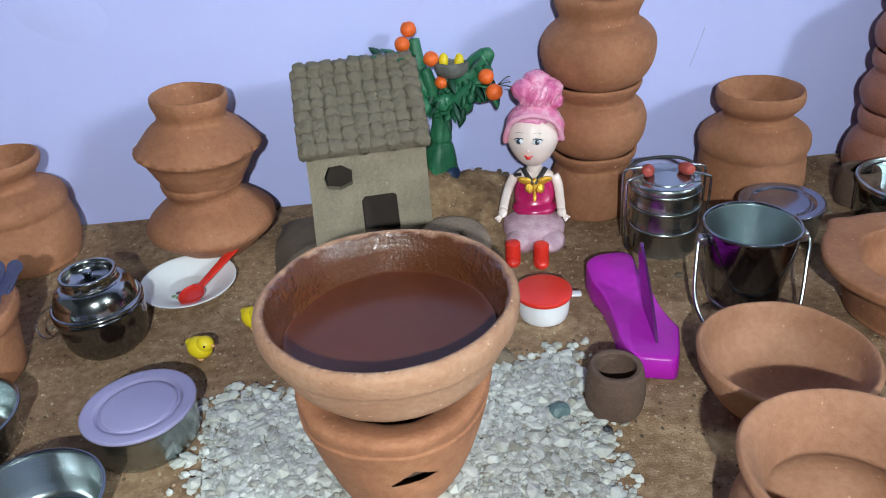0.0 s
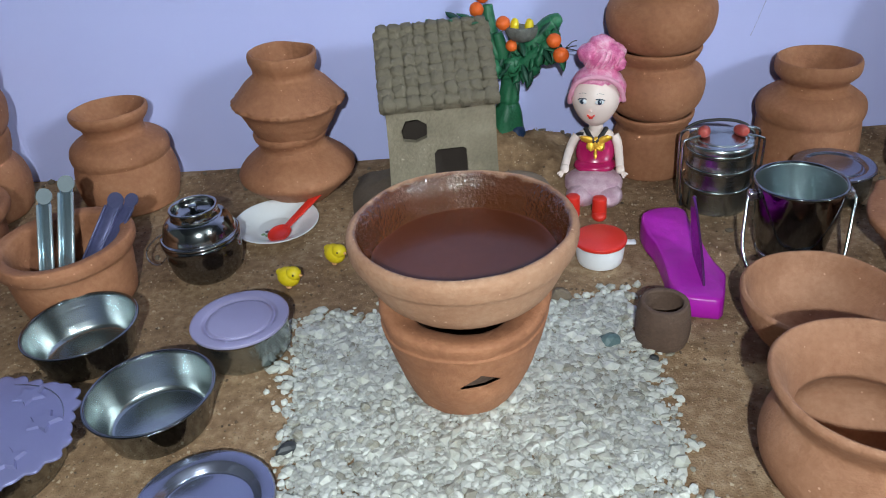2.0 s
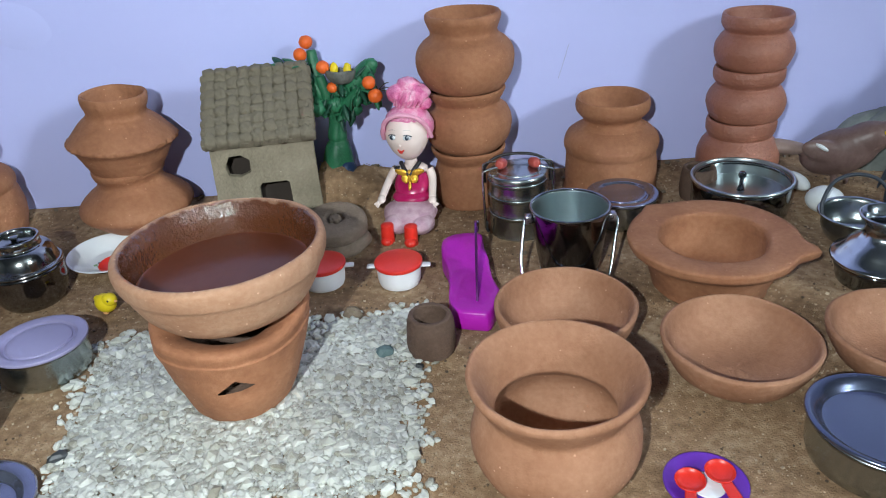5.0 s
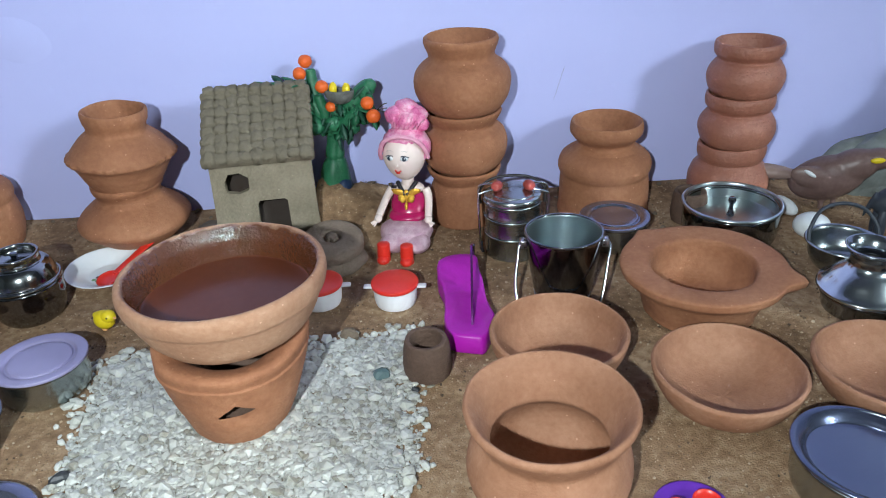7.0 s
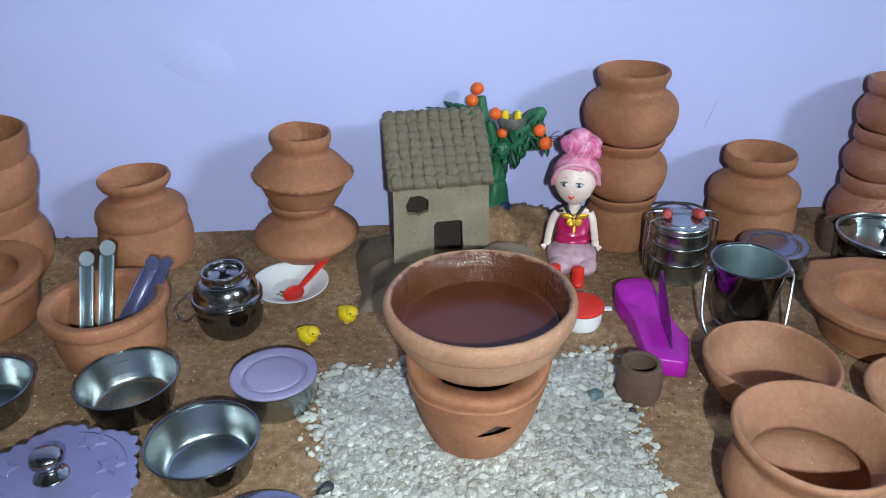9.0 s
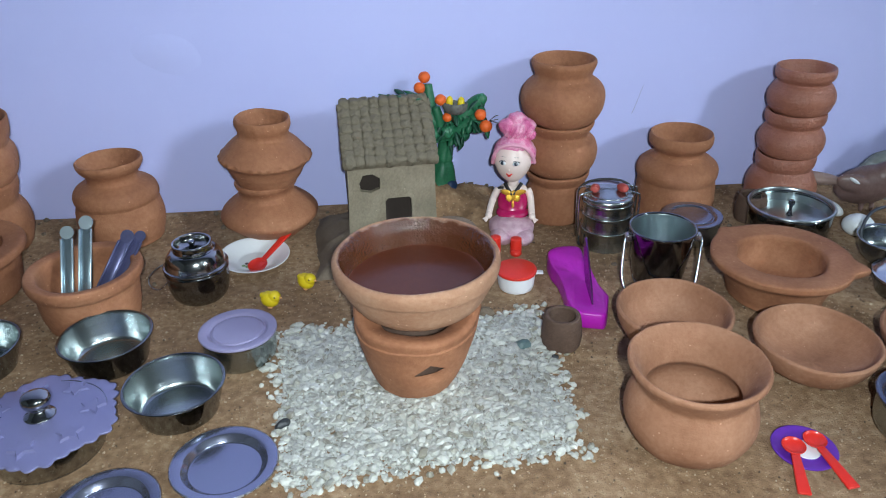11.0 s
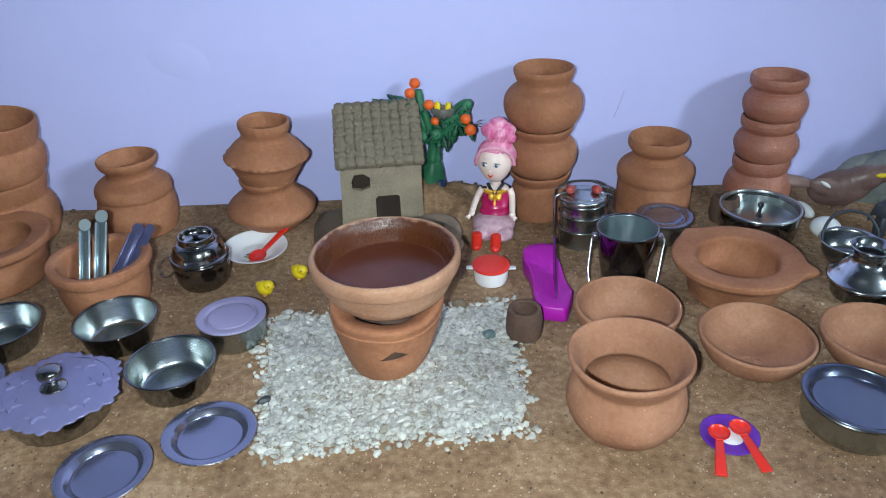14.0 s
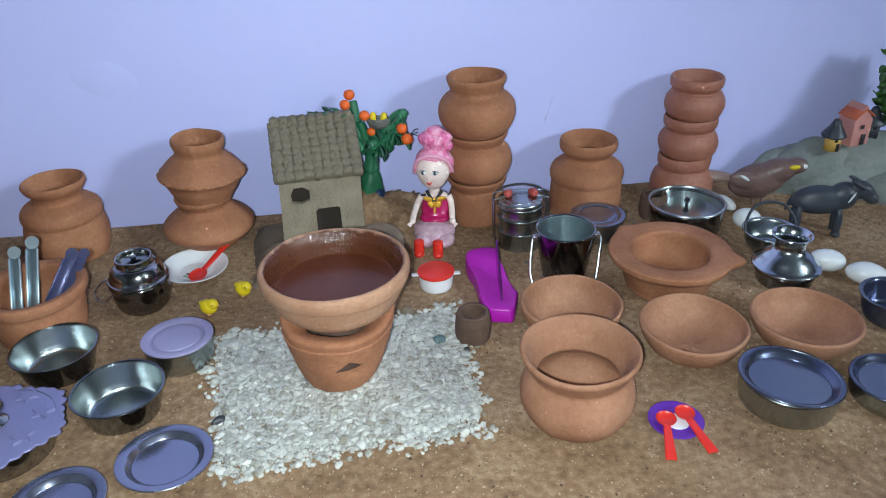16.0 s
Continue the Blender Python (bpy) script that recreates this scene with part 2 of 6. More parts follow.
def stained_bowl():
    """Ash-grey clay that passes into wet brown syrup stain towards the middle."""
    m = TERRA_ASH.copy()
    m.name = "syrup_stained_clay"
    n, l, b = nodes_of(m)
    dry = b.inputs["Base Color"].links[0].from_socket
    co = n.new("ShaderNodeTexCoord")
    flat = n.new("ShaderNodeVectorMath")
    flat.operation = 'MULTIPLY'
    flat.inputs[1].default_value = (1, 1, 0)
    l.new(co.outputs["Object"], flat.inputs[0])
    size = n.new("ShaderNodeVectorMath")
    size.operation = 'LENGTH'
    l.new(flat.outputs[0], size.inputs[0])
    edge = n.new("ShaderNodeTexNoise")
    edge.inputs["Scale"].default_value, edge.inputs["Detail"].default_value = 150, 5
    l.new(co.outputs["Object"], edge.inputs["Vector"])
    add = n.new("ShaderNodeMath")
    add.operation = 'MULTIPLY_ADD'
    add.inputs[1].default_value = 0.0030
    l.new(edge.outputs["Fac"], add.inputs[0])
    l.new(size.outputs["Value"], add.inputs[2])
    step = n.new("ShaderNodeMapRange")
    step.inputs["From Min"].default_value, step.inputs["From Max"].default_value = 0.0410, 0.0425
    step.inputs["To Min"].default_value, step.inputs["To Max"].default_value = 1.0, 0.0
    l.new(add.outputs[0], step.inputs["Value"])
    mix = n.new("ShaderNodeMix")
    mix.data_type = 'RGBA'
    l.new(step.outputs[0], mix.inputs["Factor"])
    l.new(dry, mix.inputs[6])
    mix.inputs[7].default_value = (0.092, 0.029, 0.011, 1)
    l.new(mix.outputs[2], b.inputs["Base Color"])
    wet = n.new("ShaderNodeMapRange")
    wet.inputs["To Min"].default_value, wet.inputs["To Max"].default_value = 0.85, 0.11
    l.new(step.outputs[0], wet.inputs["Value"])
    l.new(step.outputs[0], b.inputs["Coat Weight"])
    b.inputs["Coat Roughness"].default_value = 0.06
    l.new(wet.outputs[0], b.inputs["Roughness"])
    b.inputs["Specular IOR Level"].default_value = 0.5
    for k in list(n):
        if k.type == 'BUMP' and k.inputs["Normal"].is_linked:
            k.inputs["Strength"].default_value, k.inputs["Distance"].default_value = 0.3, 0.0010
            lumps = n.new("ShaderNodeTexNoise")
            lumps.inputs["Scale"].default_value, lumps.inputs["Detail"].default_value = 400, 3
            l.new(co.outputs["Object"], lumps.inputs["Vector"])
            wavy = n.new("ShaderNodeBump")
            wavy.inputs["Strength"].default_value, wavy.inputs["Distance"].default_value = 0.6, 0.0013
            l.new(lumps.outputs["Fac"], wavy.inputs["Height"])
            l.new(k.outputs[0], wavy.inputs["Normal"])
            l.new(wavy.outputs[0], b.inputs["Normal"])
            film_of_syrup = n.new("ShaderNodeBump")
            film_of_syrup.inputs["Strength"].default_value, film_of_syrup.inputs["Distance"].default_value = 0.6, 0.0010
            l.new(lumps.outputs["Fac"], film_of_syrup.inputs["Height"])
            l.new(film_of_syrup.outputs[0], b.inputs["Coat Normal"])
    return m


STAINED = stained_bowl()
STONE_BLACK = surface("black_stone", [(0.02, 0.022, 0.026), (0.045, 0.05, 0.055)], 150, 0.5)
STONE_TEAL = surface("teal_stone", [(0.07, 0.12, 0.125), (0.12, 0.18, 0.185)], 150, 0.5)
SHELL = surface("white_shell", [(0.70, 0.74, 0.76), (0.80, 0.83, 0.84)], 80, 0.35)
FEATHER = surface("brown_painted_clay", [(0.115, 0.066, 0.06), (0.175, 0.11, 0.098), (0.25, 0.175, 0.158)], 45, 0.4, bump=0.2, bump_scale=300)
FEATHER_PALE = surface("pale_brown_clay", [(0.26, 0.175, 0.15), (0.34, 0.245, 0.215)], 45, 0.5)
HIDE = surface("slate_painted_clay", [(0.025, 0.032, 0.045), (0.045, 0.055, 0.07)], 60, 0.45)
ROCK = surface("painted_rock", [(0.13, 0.15, 0.145), (0.20, 0.225, 0.215), (0.29, 0.31, 0.30)], 25, 0.7, bump=0.4)
HUT_ORANGE = surface("orange_hut_paint", [(0.50, 0.11, 0.05), (0.60, 0.15, 0.07)], 60, 0.6)
HUT_PINK = surface("pink_hut_paint", [(0.50, 0.22, 0.20), (0.60, 0.28, 0.25)], 60, 0.6)
HUT_YELLOW = surface("yellow_hut_paint", [(0.55, 0.33, 0.07), (0.65, 0.42, 0.10)], 60, 0.6)
LEAF = surface("leaf_green", [(0.03, 0.10, 0.015), (0.06, 0.17, 0.03)], 80, 0.5)
WHITE_CLOTH = surface("white_cloth", [(0.62, 0.66, 0.74), (0.72, 0.76, 0.82)], 60, 0.8)
TABLE_WOOD = surface("table_wood", [(0.14, 0.08, 0.045), (0.22, 0.13, 0.075)], 12, 0.6)
FLOOR_TILE = surface("floor_cement", [(0.22, 0.21, 0.20), (0.30, 0.29, 0.28)], 4, 0.5)
EYE_DARK = surface("dark_paint_dot", [(0.015, 0.03, 0.05), (0.03, 0.05, 0.08)], 200, 0.3)
GLASS = bpy.data.materials.new("window_glass")
gn, gl, gb = nodes_of(GLASS)
gb.inputs["Transmission Weight"].default_value = 1.0
gb.inputs["Roughness"].default_value = 0.0
gb.inputs["Base Color"].default_value = (0.97, 0.98, 0.98, 1)


def mesh_of(name, verts, faces, material, smooth=True):
    me = bpy.data.meshes.new(name)
    me.from_pydata([tuple(v) for v in verts], [], faces)
    me.materials.append(material)
    if smooth:
        me.shade_smooth()
    me.update()
    return me


def part(name, me, parent=None, label="", m=None):
    """Links a mesh, or a bmesh with its material, as one object, under a thing or a part if one is given."""
    ob = new(name, me)
    if parent is not None:
        ob.parent = parent
    if m is not None:
        ob.matrix_basis = m
    if label:
        ob["label"] = label
    return ob


def from_bm(name, bm, material, smooth=True):
    bmesh.ops.recalc_face_normals(bm, faces=bm.faces)
    me = bpy.data.meshes.new(name)
    bm.to_mesh(me)
    bm.free()
    for k in (material if isinstance(material, (list, tuple)) else [material]):
        me.materials.append(k)
    if smooth:
        me.shade_smooth()
    return me


def root(name, label, category, m, group="", kind=""):
    """An Empty that holds the parts of one thing."""
    return tagged(part(name, None, m=m), label, category, group, kind)


def glide(points, steps):
    """A smooth line through the points (Catmull-Rom); a repeated point makes a corner."""
    p = [Vector(q) for q in points]
    out = []
    for i in range(len(p) - 1):
        a, b, c, d = p[max(i - 1, 0)], p[i], p[i + 1], p[min(i + 2, len(p) - 1)]
        if (b - c).length < 1e-9:
            continue
        for k in range(steps):
            t = k / steps
            out.append(0.5 * (2 * b + (c - a) * t + (2 * a - 5 * b + 4 * c - d) * t * t + (3 * b - a - 3 * c + d) * t ** 3))
    out.append(p[-1])
    return out


def lathe(name, profile, material, seg=72, steps=4, wobble=0.0, seed=0, wave=None):
    """A turned body. profile: (radius, height) from the outer foot over the rim to the inner floor. wobble: uneven hand, in metres."""
    line = glide([(r, 0, z) for r, z in profile], steps) if steps > 1 else [Vector((r, 0, z)) for r, z in profile]
    verts, faces = [], []
    for v in line:
        r0, z0 = max(v.x, 0.0), v.z
        for j in range(seg):
            a = 2 * math.pi * j / seg
            r, z = r0, z0
            if wobble:
                q = Vector((math.cos(a) * 1.3 + seed * 7.1, math.sin(a) * 1.3, z0 * 38))
                r += wobble * noise.noise(q) + 0.35 * wobble * noise.noise(q * 3.1)
                z += 0.5 * wobble * noise.noise(q * 1.1 + Vector((5, 9, 2)))
                if r0 < 0.002:
                    r, z = r0, z0
            if wave:
                r += wave(a, r0, z0)
            verts.append((r * math.cos(a), r * math.sin(a), z))
    for i in range(len(line) - 1):
        for j in range(seg):
            k = (j + 1) % seg
            faces.append((i * seg + j, i * seg + k, (i + 1) * seg + k, (i + 1) * seg + j))
    me = mesh_of(name, verts, faces, material)
    bm = bmesh.new()
    bm.from_mesh(me)
    bmesh.ops.remove_doubles(bm, verts=bm.verts, dist=1e-6)
    bmesh.ops.recalc_face_normals(bm, faces=bm.faces)
    bm.to_mesh(me)
    bm.free()
    return me


def tube(name, points, radius, material, sides=10, steps=6, flat=1.0, taper=None):
    """A round bar along a smooth line. taper: radius factor at the end."""
    line = glide(points, steps)
    verts, faces = [], []
    up = Vector((0.13, 0.21, 1)).normalized()
    n = len(line)
    for i, v in enumerate(line):
        d = (line[min(i + 1, n - 1)] - line[max(i - 1, 0)]).normalized()
        x = d.cross(up)
        if x.length < 0.05:
            x = d.cross(Vector((1, 0, 0)))
        x.normalize()
        y = x.cross(d)
        rr = radius * (1 + ((taper or 1.0) - 1) * i / (n - 1))
        for j in range(sides):
            a = 2 * math.pi * j / sides
            verts.append(v + x * (rr * math.cos(a)) + y * (rr * flat * math.sin(a)))
    for i in range(n - 1):
        for j in range(sides):
            k = (j + 1) % sides
            faces.append((i * sides + j, i * sides + k, (i + 1) * sides + k, (i + 1) * sides + j))
    faces.append(tuple(reversed(range(sides))))
    faces.append(tuple((n - 1) * sides + j for j in range(sides)))
    return mesh_of(name, verts, faces, material)


def lump(bm, at, size, rough=0.15, seed=0, sub=3, turn=(0, 0, 0), mat_index=0, freq=1.6):
    """Adds an uneven rounded lump to a bmesh."""
    made = bmesh.ops.create_icosphere(bm, subdivisions=sub, radius=1.0)["verts"]
    e = Euler([radians(a) for a in turn]).to_matrix()
    for v in made:
        k = 1 + rough * noise.noise(v.co * freq + Vector((seed * 3.7, seed * 1.9, 0.4)))
        v.co = e @ Vector((v.co.x * size[0] * k, v.co.y * size[1] * k, v.co.z * size[2] * k)) + Vector(at)
    for f in {f for v in made for f in v.link_faces}:
        f.material_index = mat_index
    return made


def box_bm(size, at=(0, 0, 0), bevel=0.0, seg=2):
    bm = bmesh.new()
    bmesh.ops.create_cube(bm, size=1.0)
    for v in bm.verts:
        v.co = Vector((v.co.x * size[0] + at[0], v.co.y * size[1] + at[1], v.co.z * size[2] + at[2]))
    if bevel:
        bmesh.ops.bevel(bm, geom=bm.edges[:], offset=bevel, segments=seg, affect='EDGES', profile=0.5)
    return bm


def plate(name, outline, thick, material, holes=(), bevel=0.0, smooth=False):
    """A flat piece in x and z, thick along y, with holes through it."""
    bm = bmesh.new()
    edges = []
    for loop in (outline, *holes):
        vs = [bm.verts.new((x, 0, z)) for x, z in loop]
        edges += [bm.edges.new((vs[i], vs[(i + 1) % len(vs)])) for i in range(len(vs))]
    bmesh.ops.triangle_fill(bm, edges=edges, use_beauty=True)
    ext = bmesh.ops.extrude_face_region(bm, geom=bm.faces[:])["geom"]
    for v in [g for g in ext if isinstance(g, bmesh.types.BMVert)]:
        v.co.y += thick
    return from_bm(name, bm, material, smooth)


def blend(bm, voxel):
    """Melts the lumps of a bmesh into one skin."""
    me = bpy.data.meshes.new("blend")
    bm.to_mesh(me)
    bm.free()
    ob = bpy.data.objects.new("blend", me)
    scene.collection.objects.link(ob)
    r = ob.modifiers.new("melt", 'REMESH')
    r.mode, r.voxel_size = 'VOXEL', voxel
    s = ob.modifiers.new("soft", 'SMOOTH')
    s.factor, s.iterations = 0.5, 5
    out = bpy.data.meshes.new_from_object(ob.evaluated_get(bpy.context.evaluated_depsgraph_get()))
    bpy.data.objects.remove(ob)
    bpy.data.meshes.remove(me)
    res = bmesh.new()
    res.from_mesh(out)
    bpy.data.meshes.remove(out)
    return res


def ball(name, at, size, material, rough=0.0, seed=0, sub=3, turn=(0, 0, 0)):
    bm = bmesh.new()
    lump(bm, at, size, rough, seed, sub, turn)
    return from_bm(name, bm, material)


WALL_TURN = math.degrees(math.atan(0.09))


def wall_y(x):
    return 0.437 + 0.09 * x

# ---- the setting ----
def slab(name, size, at, material, label, rz=0.0, category="wall"):
    ob = part(name, from_bm(name, box_bm(size, bevel=0.002, seg=1), material, smooth=False), m=pose(*at, 0, 0, rz))
    return tagged(ob, label, category, kind="structure")


def back_wall():
    """The painted wall behind the display, with a shallow hollow in its plaster."""
    nx, nz = 130, 44
    x0, x1, z0, z1 = -1.9, 2.65, -0.75, 2.05
    verts, faces = [], []
    for j in range(nz + 1):
        for i in range(nx + 1):
            x, z = x0 + (x1 - x0) * i / nx, z0 + (z1 - z0) * j / nz
            verts.append((x, 0.0012 * noise.noise(Vector((x * 3, z * 3, 1.5))), z))
    for j in range(nz):
        for i in range(nx):
            a = j * (nx + 1) + i
            faces.append((a, a + 1, a + nx + 2, a + nx + 1))
    n = len(verts)
    verts += [(x0, 0.1, z0), (x1, 0.1, z0), (x1, 0.1, z1), (x0, 0.1, z1)]
    top = nz * (nx + 1)
    faces += [(n + 1, n, n + 3, n + 2), (0, nx, n + 1, n)[::-1], (top, top + nx, n + 2, n + 3)]
    me = mesh_of("wall_north", verts, faces, WALL_PAINT)
    ob = part("wall_north", me, m=pose(0, 0.437, 0, 0, 0, WALL_TURN))
    part("scratch", tube("scratch", [(.1475, -.0003, .0920), (.1455, -.0003, .0850), (.1440, -.0003, .0800), (.1405, -.0003, .0690)], .00008, GREY_LILAC, sides=6), ob, "fine grey scratch")
    rows, cols = 14, 40
    verts, faces = [(0, -.0021, 0)], []
    for i in range(1, rows + 1):
        u = i / rows
        for j in range(cols):
            a = 2 * math.pi * j / cols
            k = 1 + .16 * noise.noise(Vector((math.cos(a), math.sin(a), 3.1)))
            verts.append((.050 * u * k * math.cos(a), 0.0003 - .0024 * (.5 + .5 * math.cos(math.pi * u)), .029 * u * k * math.sin(a)))
    for j in range(cols):
        faces.append((0, 1 + j, 1 + (j + 1) % cols))
    for i in range(rows - 1):
        for j in range(cols):
            a, b = 1 + i * cols, 1 + (i + 1) * cols
            faces.append((a + j, b + j, b + (j + 1) % cols, a + (j + 1) % cols))
    part("plaster_bump", mesh_of("plaster_bump", verts, faces, WALL_PAINT), ob, "low smooth bump in the plaster", pose(-.212, .0004, .131, 0, 12, 0))
    return tagged(ob, "smooth lavender painted plaster wall behind the clay pots", "wall", kind="structure")


back_wall()
slab("floor", (4.65, 4.3, 0.05), (0.395, -1.1, -0.775), FLOOR_TILE, "plain grey cement floor of the room", category="floor")
slab("ceiling", (4.65, 4.3, 0.05), (0.395, -1.1, 2.075), ROOM_PAINT, "plain painted ceiling of the room", category="ceiling")
slab("wall_south", (4.62, 0.1, 2.8), (0.395, -3.25, 0.65), ROOM_PAINT, "plain grey painted side wall of the room")
slab("wall_west", (0.1, 3.45, 2.8), (-1.86, -1.475, 0.65), ROOM_PAINT, "plain grey painted side wall of the room")


def east_wall():
    """The wall with the window that lets the daylight in."""
    me = plate("wall_east", [(-3.2, -0.75), (0.66, -0.75), (0.66, 2.05), (-3.2, 2.05)], 0.1, ROOM_PAINT,
               holes=[[(-1.71, 1.18), (-1.19, 1.18), (-1.19, 1.86), (-1.71, 1.86)]])
    ob = part("wall_east", me, m=pose(2.70, 0, 0, 0, 0, 90))
    tagged(ob, "plain grey painted room wall with a small window", "wall", kind="structure")
    w = root("window_1", "small white framed window in the side wall", "window", pose(2.63, -1.45, 1.52), kind="structure")
    for y, z, sy, sz in ((-0.245, 0, 0.03, 0.68), (0.245, 0, 0.03, 0.68), (0, -0.325, 0.46, 0.03), (0, 0.325, 0.46, 0.03), (0, 0, 0.05, 0.62), (0, 0.105, 0.46, 0.035), (0, -0.105, 0.46, 0.035)):
        part("window_frame", from_bm("window_frame", box_bm((0.03, sy, sz), bevel=0.003, seg=1), WHITE_PLASTIC, False), w, m=pose(0, y, z))
    for y in (-0.115, 0.115):
        g = part("pane", from_bm("pane", box_bm((0.004, 0.23, 0.62)), GLASS, False), w, m=pose(-0.018, y, 0))
        g.visible_shadow = False


east_wall()
table = root("table", "wooden table under the sand display", "table", pose(0, -0.05, 0))
part("tabletop", from_bm("tabletop", box_bm((1.7, 0.96, 0.03), (0, 0, -0.035), 0.003), TABLE_WOOD, False), table)
for sx in (-0.78, 0.78):
    for sy in (-0.42, 0.42):
        part("leg", from_bm("leg", box_bm((0.05, 0.05, 0.70), (sx, sy - 0.02, -0.4), 0.004), TABLE_WOOD, False), table)


def ground_height(x, y):
    """The sand: gently uneven, banked up behind the house and along the wall."""
    h = 0.0009 * noise.noise(Vector((x * 22, y * 22, 0.3))) + 0.0005 * noise.noise(Vector((x * 70, y * 70, 4.3)))
    d = wall_y(x) - y
    h += 0.003 * math.exp(-(d / 0.02) ** 2)
    m = 0.0235 * math.exp(-(((x - 0.014) / 0.026) ** 2 + ((y - 0.410) / (0.040 if y < 0.410 else 0.030)) ** 2))
    m += 0.0260 * math.exp(-(((x + 0.020) / (0.018 if x > -0.020 else 0.009)) ** 2 + ((y - 0.408) / (0.034 if y < 0.408 else 0.024)) ** 2))
    h += m * (1 + 0.22 * noise.noise(Vector((x * 90, y * 90, 3.3))) + 0.12 * noise.noise(Vector((x * 260, y * 260, 8.3))))
    return h


def sand_sheet():
    nx, ny = 300, 200
    verts, faces = [], []
    for j in range(ny + 1):
        for i in range(nx + 1):
            x = -0.84 + 1.68 * i / nx
            y = -0.5 + (wall_y(x) - 0.001 + 0.5) * j / ny
            verts.append((x, y, ground_height(x, y)))
    for j in range(ny):
        for i in range(nx):
            a = j * (nx + 1) + i
            faces.append((a, a + 1, a + nx + 2, a + nx + 1))
    n = len(verts)
    top_row = ny * (nx + 1)
    verts += [(-0.84, -0.5, -0.02), (0.84, -0.5, -0.02), (0.84, wall_y(0.84) - 0.001, -0.02), (-0.84, wall_y(-0.84) - 0.001, -0.02)]
    faces += [(n, n + 1, nx, 0), (n + 3, n + 2, n + 1, n)]
    ob = part("ground", mesh_of("ground", verts, faces, SAND))
    tagged(ob, "level bed of damp brown sand covering the table", "sand", kind="structure")


sand_sheet()


def pebbles(name, places, material, seed, flat=0.75, tiny=False):
    """Many small stones in one mesh. places: rows of x, y, z, size."""
    rng = np.random.default_rng(seed)
    bm = bmesh.new()
    if tiny:
        bmesh.ops.create_cube(bm, size=1.3)
    else:
        bmesh.ops.create_icosphere(bm, subdivisions=1, radius=1.0)
    base = np.array([v.co[:] for v in bm.verts])
    tri = np.array([[v.index for v in f.verts] for f in bm.faces])
    bm.free()
    n, k, w = len(places), len(base), tri.shape[1]
    pts = base[None] * rng.uniform(0.72, 1.12, (n, k, 1))
    pts *= np.stack([rng.uniform(0.75, 1.35, n), rng.uniform(0.75, 1.2, n), rng.uniform(0.5, 1.0, n) * flat / 0.75], 1)[:, None]
    a, b = rng.uniform(0, 6.283, n), rng.uniform(-0.6, 0.6, n)
    y1 = pts[..., 1] * np.cos(b)[:, None] - pts[..., 2] * np.sin(b)[:, None]
    z1 = pts[..., 1] * np.sin(b)[:, None] + pts[..., 2] * np.cos(b)[:, None]
    x2 = pts[..., 0] * np.cos(a)[:, None] - y1 * np.sin(a)[:, None]
    y2 = pts[..., 0] * np.sin(a)[:, None] + y1 * np.cos(a)[:, None]
    out = np.stack([x2, y2, z1], -1) * places[:, None, 3:4] + places[:, None, :3]
    faces = (tri[None] + (np.arange(n) * k)[:, None, None]).reshape(-1, w)
    return mesh_of(name, out.reshape(-1, 3).tolist(), faces.tolist(), material, smooth=False)


def gravel_patch():
    rng = np.random.default_rng(7)
    corners = [Vector((-0.079, 0.128)), Vector((0.056, 0.153)), Vector((0.046, 0.266)), Vector((-0.104, 0.246))]

    def inside(x, y):
        """Signed depth within the patch, with an uneven edge."""
        d = 1.0
        for i in range(4):
            a, b = corners[i], corners[(i + 1) % 4]
            e = (b - a).normalized()
            d = min(d, e.x * (y - a.y) - e.y * (x - a.x))
        return d + 0.005 * noise.noise(Vector((x * 60, y * 60, 2))) + 0.004 * noise.noise(Vector((x * 160, y * 160, 7)))
    rows = []
    while len(rows) < 7600:
        x, y = rng.uniform(-0.125, 0.08), rng.uniform(0.10, 0.29)
        d = inside(x, y)
        keep = 1.0 if d > 0.004 else max(0.0, 0.42 + d * 34)
        if rng.random() < keep:
            s = rng.choice([0.0013, 0.0018, 0.0024, 0.0034], p=[0.34, 0.36, 0.22, 0.08]) * rng.uniform(0.85, 1.15)
            lay = 0.0 if d < 0.004 else 0.0017 - 0.45 * s + rng.uniform(-0.0003, 0.0003)
            rows.append((x, y, ground_height(x, y) + 0.45 * s + lay, s))
    for i in range(24000):
        x, y = rng.uniform(-0.115, 0.07), rng.uniform(0.115, 0.28)
        d = inside(x, y)
        if d > -0.003:
            s = rng.uniform(0.0007, 0.0012)
            rows.append((x, y, ground_height(x, y) + (rng.uniform(0.0010, 0.0020) if d > 0.003 else 0.0004), s))
    ob = part("gravel", pebbles("gravel", np.array(rows), QUARTZ, 3, flat=0.62))
    tagged(ob, "patch of small white quartz gravel on the sand", "gravel", kind="stuff")


gravel_patch()


def loose_grit():
    rng = np.random.default_rng(12)
    rows = []
    for i in range(62000):
        x, y = rng.uniform(-0.42, 0.45), rng.uniform(0.04, 0.46)
        if y > wall_y(x) - 0.004:
            continue
        s = 0.00022 + 0.00070 * rng.random() ** 5
        rows.append((x, y, ground_height(x, y) + 0.2 * s, s))
    ob = part("grit", pebbles("grit", np.array(rows), GRIT, 5, tiny=True))
    tagged(ob, "loose coarse grains and tiny pebbles scattered over the sand", "grit", kind="stuff")


loose_grit()


